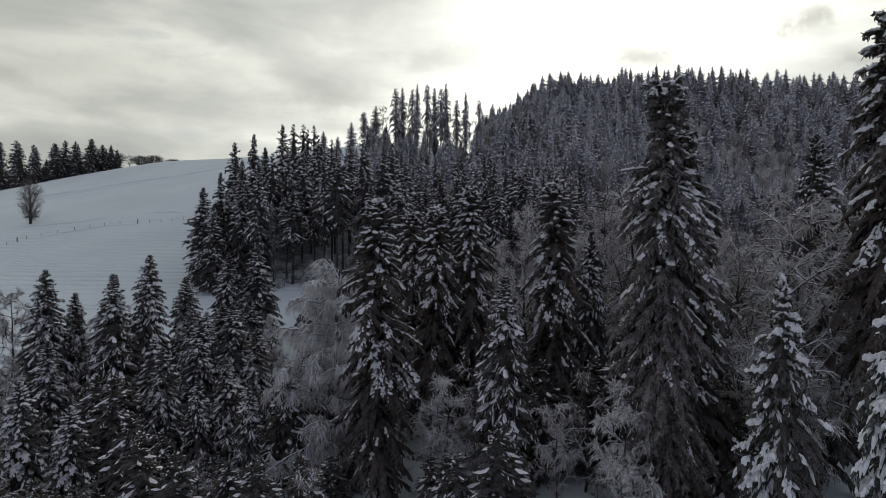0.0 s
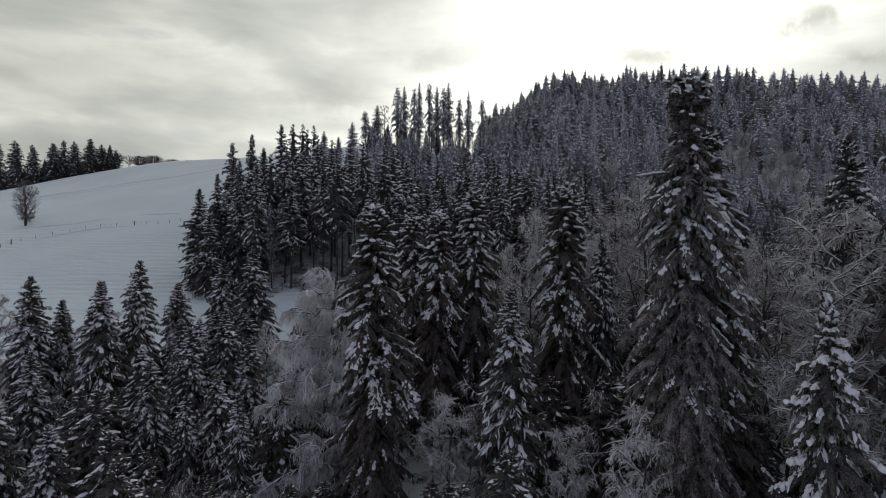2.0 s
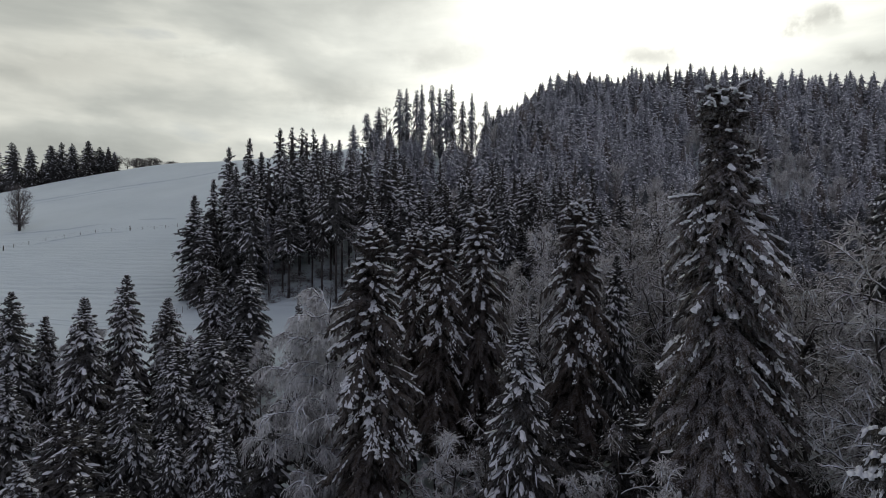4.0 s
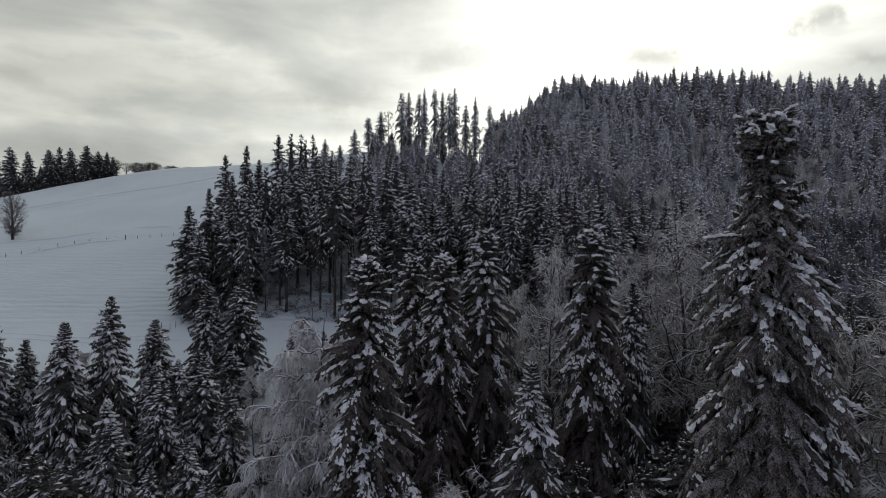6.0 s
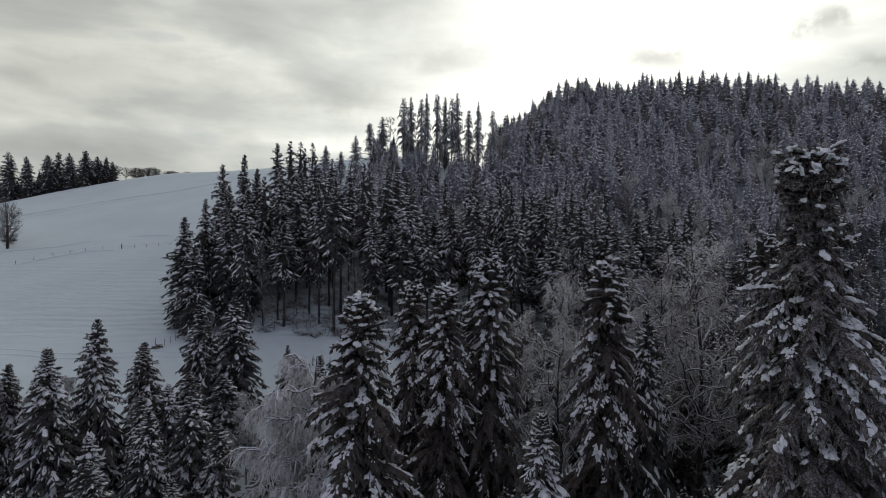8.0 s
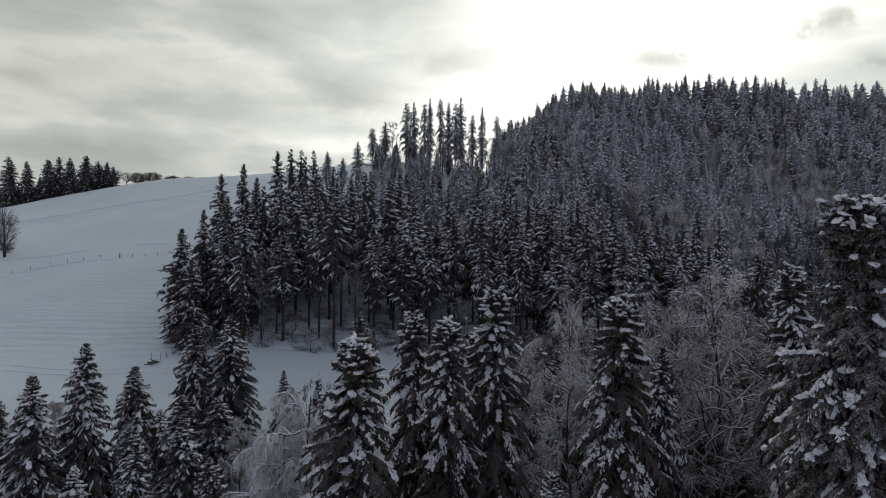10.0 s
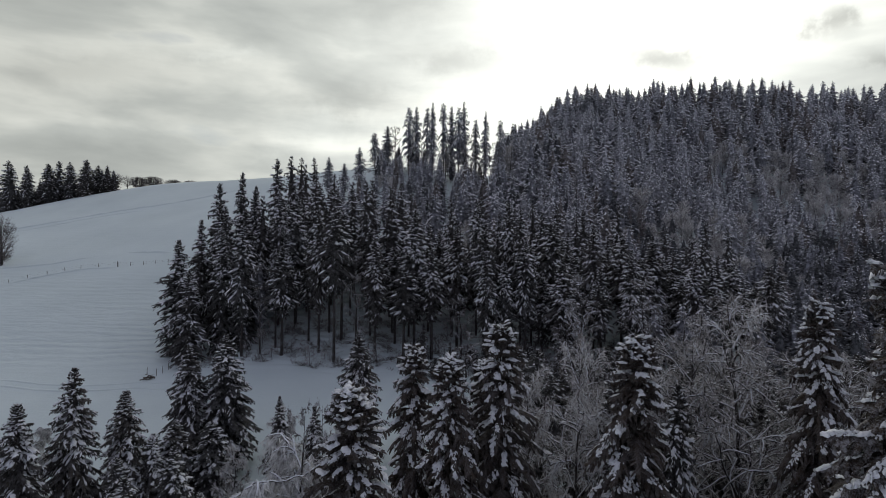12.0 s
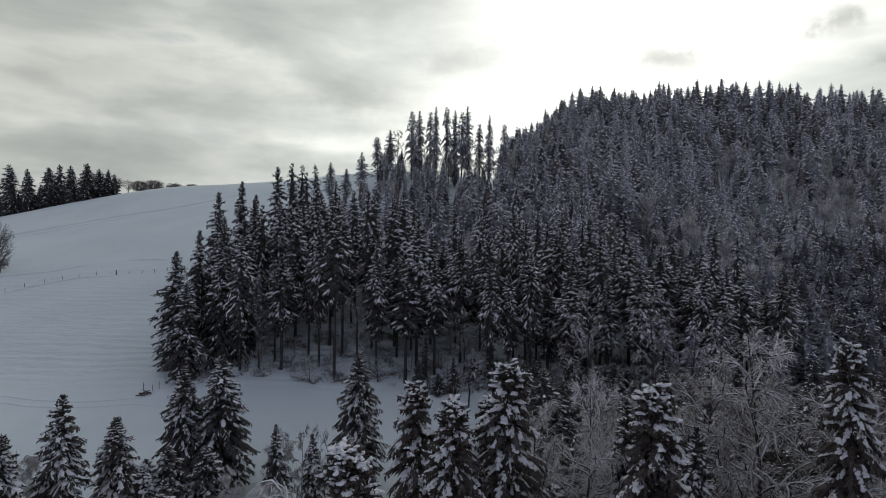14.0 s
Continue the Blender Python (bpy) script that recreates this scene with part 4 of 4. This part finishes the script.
for i in range(44):
    x = -44 + 2.0 * i + rng.uniform(-1.5, 1.5)
    y = float(wood_front(x)) + rng.uniform(4.0, 15.0)
    bush_low.plant(x, y, float(height(x, y)) + rng.uniform(1.5, 4.5), rng.uniform(1.0, 2.0), rng.uniform(0, 6.28), "frosted shrub under the tall trees of the wood")


def scatter(name, label, category, templates, spots, seed, leaf):
    """Many trees in one mesh: each spot is x, y, foot, height scale, width scale, template."""
    rng = np.random.default_rng(seed)
    vs, fs, ms, n = [], [], [], 0
    for x, y, z, sz, sw, k in spots:
        v, f, m = templates[k]
        a = rng.uniform(0, 6.283)
        c, s = math.cos(a) * sw, math.sin(a) * sw
        vs.append(np.stack((v[:, 0] * c - v[:, 1] * s + x, v[:, 0] * s + v[:, 1] * c + y, v[:, 2] * sz + z), 1))
        fs.append(f + n)
        kind = int(rng.choice(len(leaf), p=np.array((0.38, 0.30, 0.17, 0.15))[:len(leaf)] / sum((0.38, 0.30, 0.17, 0.15)[:len(leaf)])))
        ms.append(np.where(m == 1, 5 + kind, np.where(m == 4, 1, m)))
        n += len(v)
    ob = new(name, mesh_of(name, np.concatenate(vs), np.concatenate(fs), [BARK, NEEDLES, SNOW, FROST, TWIGS, *leaf], np.concatenate(ms), smooth=False))
    return tagged(ob, label, category, kind="stuff")


def merged(geo, mats):
    v, f = join(list(geo))
    return v, f, np.concatenate([np.full(len(g[1]), m) for g, m in zip(geo, mats)])


FAR_CONIFERS = [merged(conifer_geo(60 + i, 20, w, "spruce", c, 1.5, 6, 1, sn, "far"), (0, 1, 2)) for i, (w, c, sn) in enumerate((
    (3.4, 0.10, 1.0), (2.9, 0.12, 0.8), (3.7, 0.06, 1.1), (3.1, 0.14, 0.8)))]
MID_CONIFERS = [merged(conifer_geo(95 + i, 24, 3.0, "spruce", c, 1.1, 7, 3, sn, "edge"), (0, 4, 2)) for i, (c, sn) in enumerate((
    (0.3, 0.72), (0.15, 0.9), (0.35, 0.55), (0.22, 0.8)))]


def far_broadleaf(seed, tall, wide):
    """A leafless crown far off: a short trunk and a fan of rimed branches."""
    rng = np.random.default_rng(seed)
    n = 210
    a, h = rng.uniform(0, 6.283, n), rng.uniform(0.22, 0.80, n)
    p = np.stack((0.15 * np.cos(a), 0.15 * np.sin(a), h * tall), 1)
    r = wide * np.sqrt(np.clip(1 - ((h - 0.55) / 0.45) ** 2, 0.1, 1)) * rng.uniform(0.5, 1.05, n)
    q = np.stack((r * np.cos(a), r * np.sin(a), h * tall + rng.uniform(0.05, 0.24, n) * tall), 1)
    m = (p + q) / 2 + rng.normal(0, 0.25, (n, 3))
    fan = join([ribbons(p, m, np.full(n, 0.18), rng), blades(m, q, rng.uniform(0.12, 0.30, n), np.full(n, 0.1), np.full(n, 0.12), rng)])
    hs = np.linspace(0, 1, 4)
    return merged((tube(np.stack((0 * hs, 0 * hs, hs * tall * 0.8 - 0.5), 1), 0.18 * (1 - hs) + 0.03, 4), fan), (0, 3))


FAR_BROAD = [far_broadleaf(80 + i, 16, 3.6) for i in range(3)]
YOUNG_CONIFERS = [merged(conifer_geo(65 + i, 20, 3.4, "spruce", 0.08, 1.6, 6, 1, 0.28, "far"), (0, 1, 2)) for i in range(2)]
TEMPLATES = FAR_CONIFERS + FAR_BROAD + MID_CONIFERS + YOUNG_CONIFERS

spots_wood, spots_hill, spots_young = list(behind), [], []


def plant_far(step, young):
    for y0 in np.arange(132, 346, step):
        for x0 in np.arange(-56, 300, step):
            x, y = x0 + rng.uniform(-0.4, 0.4) * step, y0 + rng.uniform(-0.4, 0.4) * step
            hill = x > 45 + max(0, (240 - y)) * 0.1
            if (hill and y < 226 + 14 * math.sin(x * 0.055) + 7 * math.sin(x * 0.17 + y * 0.1)) != young:
                continue
            if x < wood_edge(y) or (y < 150 and x > 40 and y < 118 + x * 0.2) or x > 0.82 * y + 12:
                continue
            if x < 66 and not free(x, y, 3.6):
                continue
            g = float(height(x, y))
            k = int(rng.choice((11, 12))) if young else int(rng.integers(0, 4))
            tall = rng.uniform(9, 15) if young else rng.uniform(18, 26) if y > 232 and 14 < x < 75 else rng.uniform(9, 14) if y > 225 and x < 14 else rng.uniform(18, 25) if y > 285 else rng.uniform(12, 20)
            if 172 < y < 232 and x < 0:
                tall = rng.uniform(9, 13)
            if 228 <= y < 256 and x < 20:
                tall = rng.uniform(7, 12)
            if y >= 256 and x < 20:
                continue
            patch = math.sin(x * 0.045 + 1) * math.sin(y * 0.05 + 0.5) + rng.uniform(-0.6, 0.6)
            if patch > (0.85 if young else 0.45 if hill else 0.50) and 150 < y < 296:
                k, tall = 4 + int(rng.integers(0, 3)), tall * 0.75
            (spots_young if young else spots_hill if hill else spots_wood).append((x, y, g - 0.3, tall / (16 if 3 < k < 7 else 20), tall / 20 * rng.uniform(1.0, 1.3) + (0.16 if young else 0.1), k))


plant_far(5.4, False)
plant_far(4.7, True)
scatter("wood_slope", "dense snow-dusted conifer wood on the slope", "wood", TEMPLATES, spots_wood, 1, RIMED)
scatter("plantation", "dark young spruce plantation on the lower hillside", "plantation", TEMPLATES, spots_young, 4, [RIMED[2], RIMED[1], RIMED[2], RIMED[3]])
scatter("wood_hill", "snow-frosted mixed forest covering the far hill", "forest", TEMPLATES, spots_hill, 2, [RIMED[0], WHITE_RIME, RIMED[1], RIMED[3]])

# tall old trees on the ridge
RIDGE = "tall trees standing on the ridge"
ridge_stock = [spruce_stock(51 + i, c, 0.8, l, RIDGE, gap=0.9, ring=7, twigs=4, wide=2.8, grade="edge", tall=25, kind="spruce" if i else "fir", leaf=RIMED[1]) for i, (c, l) in enumerate((
    (0.30, "tall slender spruce with a bare trunk on the ridge"), (0.18, "dark narrow spruce standing on the ridge")))]
for i, (x, top) in enumerate(((-33.5, 78.2), (-28.8, 81.5), (-20.1, 87.6), (-17.2, 88.7), (-13.1, 88.5), (-10.9, 89.8),
                              (-6.6, 89.8), (-3.5, 89.4), (-0.9, 87.6), (1.3, 90.7), (6.0, 84.0), (9.5, 86.5), (15.5, 83.2), (21.5, 82.5))):
    ridge_stock[i % 2].plant(x, 245 + 2.5 * math.sin(i * 2.1), top, 2.5 + 0.3 * math.sin(i), i * 1.1)
ridge_oak = Stock(lambda: make_broadleaf("maple_tree", "leafless maple with an open crown on the ridge", "maple", RIDGE,
                                         broadleaf_geo(55, 17, 3.6, 0.2, 14, 6, 8, 0.06, 0.35, 2), frosted=False), 17, 3.6)
ridge_oak.plant(-25.5, 245.0, 83.0, 3.0, 0.5)
for x, y, top, wide in ((1.5, 240, 76.5, 5.0), (-6.0, 239, 73.5, 4.0), (11.0, 238, 74.0, 4.0), (-36.0, 228, 66.0, 3.6), (-31.0, 232, 70.0, 3.6),
                        (-19.0, 241, 72.5, 3.6), (-14.5, 240, 75.0, 4.0), (-10.5, 242, 73.0, 3.4), (5.5, 242, 75.5, 3.8), (15.0, 241, 76.0, 4.2), (19.0, 243, 75.0, 3.8), (-24.0, 240, 69.5, 3.2)):
    beech_low.plant(x, y, top, wide, x, "leafless frosted beech below the ridge")
for i, (x, top) in enumerate(((55.5, 103.5), (58.0, 107.5), (60.5, 111.0), (62.5, 113.5), (64.8, 114.5), (67.0, 112.5), (69.2, 108.5), (74.0, 109.5), (77.5, 112.0))):
    ridge_stock[i % 2].plant(x, 310 + 3 * math.sin(i * 1.7), top, 2.9, i * 0.9, "tall dark spruce rising from the forest on the hill")
small = ridge_stock[1]
for x, y, top in ((-44.5, 214, 63.8), (-34.3, 216, 67.6), (-39.0, 213, 61.5)):
    small.plant(x, y, top, 2.4, x)

# ---- the crest of the meadow ----
CREST = "spruces along the crest"
crest_stock = [spruce_stock(71 + i, 0.03, 0.55, "dark spruce on the crest of the snowy meadow", CREST, gap=0.8, ring=7, twigs=4, wide=3.2, grade="edge", tall=18) for i in range(2)]
for i, x in enumerate((-206, -199.3, -195.6, -192.0, -187.2, -182.2, -179.2, -175.8, -171.8, -168.8, -164.6, -161.8, -159.2)):
    top = 69.8 + 1.2 * math.sin(i * 1.9) - (4.0 if i == 4 else 0.0) - (2.2 if i > 13 else 0.0)
    crest_stock[i % 2].plant(x, 268 + 2.5 * math.sin(i * 2.7), top, 3.7 + 0.6 * math.sin(i * 1.3), i * 0.8)
spots = []
for i in range(60):
    x, y = rng.uniform(-240, -154), rng.uniform(271, 284)
    spots.append((x, y, float(height(x, y)) - 1.0, rng.uniform(0.35, 0.68), rng.uniform(1.0, 1.4), int(rng.integers(0, 3))))
scatter("wood_crest", "dark wood behind the crest of the meadow", "wood", TEMPLATES, spots, 3, [NEEDLES])
crest_bush = Stock(lambda: make_broadleaf("hazel_bush", "rounded leafless bush on the crest of the meadow", "bush", "",
                                          oval_geo(93, 5, 5.0, 0.0, 16, 700, 0.05), frosted=False), 5, 5.0)
for x, y, top, wide in ((-143.5, 274, 64.6, 4.2), (-138.0, 276, 65.0, 4.6), (-134.0, 286, 64.8, 4.0), (-129.5, 294, 65.4, 3.6)):
    crest_bush.plant(x, y, top, wide, 0.3 + x)
crest_tree = Stock(lambda: make_broadleaf("small_tree", "small bare round-crowned tree on the crest", "tree", "",
                                          oval_geo(94, 6, 3.0, 0.2, 10, 120, 0.05), frosted=False), 6, 3.0)
crest_tree.plant(-154.0, 275, 66.0, 2.9, 1.3, foot=60.0)
crest_tree.plant(-150.5, 277, 65.2, 2.7, 2.6, foot=59.6)
lone = Stock(lambda: make_broadleaf("lone_tree", "bare oval-crowned tree standing alone on the snow", "tree", "",
                                    oval_geo(91, 14, 4.0, 0.08), frosted=False), 14, 4.0)
lone.plant(-123.7, 172.8, 41.4, 3.3, 0.0)


# ---- on the meadow ----
def fill_post(g, b):
    p = place_of(g)
    n = g.noise(g.stretch(p, (9.0, 9.0, 2.0)), 1.0, 5, 0.6)
    g.plug(b.inputs["Base Color"], g.ramp(n, [(0.3, (0.05, 0.042, 0.035)), (0.7, (0.15, 0.125, 0.10))]))
    b.inputs["Roughness"].default_value = 0.9


POST = material("weathered_wood", fill_post)


def make_fence():
    fence = new("pasture_fence")
    line = ((-116.6, 154.0), (-115.6, 156.4), (-114.6, 158.6), (-112.3, 161.0), (-109.8, 164.0), (-106.6, 166.7), (-103.3, 168.6), (-99.8, 169.8), (-95.6, 170.6), (-90.1, 170.1),
            (-86.7, 170.1), (-83.2, 170.0), (-80.0, 170.2), (-77.0, 170.8), (-73.6, 171.6))
    tops = []
    for i, (x, y) in enumerate(line):
        g = float(height(x, y))
        tall, r = (1.35, 0.13) if i in (1, 9) else (0.95, 0.055)
        pts = [(x, y, g - 0.3), (x + 0.02, y, g + tall * 0.5), (x + 0.05 * math.sin(i * 2.0), y, g + tall)]
        stake = tube(pts, (r, r, r * 0.85), 7)
        cap = tube([(pts[2][0], y, g + tall - 0.01), (pts[2][0], y, g + tall + 0.08), (pts[2][0], y, g + tall + 0.11)], (r * 1.05, r * 0.8, 0.005), 7)
        post = part("post", stake, POST, fence)
        part("snow_cap", cap, SNOW, post)
        tops.append((x, y, g + tall * 0.85))
    tops = np.array(tops)
    for drop in (0.0, 0.4):
        a = tops - UP * drop
        part("wire", tube(a, np.full(len(a), 0.004), 4), POST, fence)
    return tagged(fence, "low pasture fence of weathered wooden posts and wire", "fence")


make_fence()


def make_bank(name, label, category, line, wide, tall, lip):
    """A low ridge of snow with a steeper edge, laid along a line on the ground."""
    line = np.array(line, float)
    t = np.linspace(0, len(line) - 1, 20 * (len(line) - 1) + 1)
    x, y = (np.interp(t, np.arange(len(line)), line[:, i]) for i in (0, 1))
    for _ in range(6):
        x[1:-1], y[1:-1] = (x[:-2] + x[1:-1] + x[2:]) / 3, (y[:-2] + y[1:-1] + y[2:]) / 3
    d = unit(np.stack((np.gradient(x), np.gradient(y), 0 * x), 1))
    n = np.stack((-d[:, 1], d[:, 0], 0 * x), 1)
    fade = np.clip(np.minimum(t, t[-1] - t) * 1.5, 0, 1)
    rows = []
    for off, h in ((-0.5, -0.06), (-lip, 0.0), (-lip * 0.5, 1.0), (0.1, 0.75), (0.5, -0.06)):
        px, py = x + n[:, 0] * off * wide, y + n[:, 1] * off * wide
        bob = 0.75 + 0.3 * np.sin(t * 9.0) * np.sin(t * 3.7 + 1)
        rows.append(np.stack((px, py, height(px, py) + np.where(h > 0, h * tall * fade * bob, -0.06)), 1))
    v = np.stack(rows, 1)
    k = v.shape[1]
    i = (np.arange(len(t) - 1)[:, None] * k + np.arange(k - 1)[None]).ravel()
    ob = new(name, mesh_of(name, v.reshape(-1, 3), np.stack((i, i + k, i + k + 1, i + 1), 1), [GROUND]))
    return tagged(ob, label, category, kind="structure")


for off in (0.0, 1.9):
    make_bank("wheel_track", "shallow wheel track pressed into the meadow snow", "track",
              [(-100, 123.5 - off), (-80.1, 121.2 - off), (-73.2, 120.0 - off), (-67.2, 119.8 - off), (-61.9, 120.6 - off), (-56.6, 121.8 - off), (-48, 121 - off), (-30, 117 - off)], 1.3, 0.20, 0.2)
make_bank("path_bank", "snowed-over edge of a path across the hillside", "snow bank",
          [(-160, 208.5), (-148.7, 211), (-136, 217.6), (-125, 224.3), (-111, 229), (-96, 238), (-84, 246)], 2.4, 0.45, 0.25)
make_bank("path_bank", "snowed-over edge of a path across the hillside", "snow bank",
          [(-150, 205.5), (-136, 212), (-125, 219), (-112, 225)], 1.6, 0.25, 0.25)
make_bank("field_bank", "snow bank along the pasture fence", "snow bank",
          [(-112, 160), (-108.8, 163.6), (-103.7, 167.4), (-98.2, 169.6), (-89.6, 169.6)], 1.6, 0.40, 0.25)
make_bank("field_bank", "snow bank below the solitary tree", "snow bank", [(-126, 169.5), (-117.7, 170.9), (-109.6, 173.2), (-100.8, 178.3)], 1.6, 0.35, 0.25)
make_bank("field_bank", "short snow bank high on the pasture", "snow bank", [(-93.5, 180.2), (-86, 179.2), (-79, 177.8)], 1.6, 0.45, 0.25)


def make_brush(name, label, category, cx, cy, n, size, mat, seed):
    """A heap of fallen branches."""
    rng = np.random.default_rng(seed)
    heap = new(name)
    for i in range(n):
        a, l = rng.uniform(0, 3.14), size * rng.uniform(0.5, 1.0)
        d = np.array((math.cos(a), 0.6 * math.sin(a), rng.uniform(-0.15, 0.35))) * l
        c = np.array((cx + rng.normal(0, size * 0.25), cy + rng.normal(0, size * 0.15), 0))
        c[2] = float(height(c[0], c[1])) + rng.uniform(0.08, 0.45)
        k = rng.normal(0, 0.06, (5, 3))
        part("branch", tube([c + d * (s - 0.5) + k[j] for j, s in enumerate(np.linspace(0, 1, 5))], np.linspace(0.11, 0.03, 5), 6), mat, heap)
    return tagged(heap, label, category)


make_brush("branch_pile", "pile of dark fallen branches on the snow", "branch pile", -55.9, 122.8, 9, 2.6, POST, 3)
for x, y in ((-55.0, 124.0), (-54.3, 124.9), (-53.8, 126.0), (-56.9, 124.4)):
    g = float(height(x, y))
    stake = new("stake", mesh_of("stake", *tube([(x, y, g - 0.2), (x, y, g + 0.7), (x + 0.03, y, g + 1.3)], (0.045, 0.045, 0.035), 6), [POST]))
    tagged(stake, "thin wooden stake standing in the snow", "stake", "stakes by the branch pile")


# low shoots and brambles under the wood, thickened to stand in for floor shade
def make_shoots():
    rng = np.random.default_rng(17)
    p, q, w = [], [], []
    for _ in range(2200):
        x = rng.uniform(-48, 46)
        y = float(wood_front(x)) + rng.uniform(-1.2, 14)
        if math.sin(x * 0.55 + 1.0) * math.sin(y * 0.9 + 0.3 * x) < rng.uniform(-0.5, 0.4):
            continue
        c = np.array((x, y, float(height(x, y)) - 0.05))
        for _ in range(int(rng.integers(10, 22))):
            d = rng.normal(0, 0.55, 3)
            d[2] = rng.uniform(0.05, 0.8)
            s = c + rng.normal(0, 0.35, 3) * np.array((1, 1, 0))
            p.append(s), q.append(s + d), w.append(rng.uniform(0.03, 0.08))
    geo = ribbons(np.array(p), np.array(q), np.array(w), rng)
    ob = new("undergrowth", mesh_of("undergrowth", *geo, [TWIGS]))
    tagged(ob, "bare brown shoots and brambles, thickened to stand in for shade under the wood's edge", "undergrowth", kind="stuff")


make_shoots()
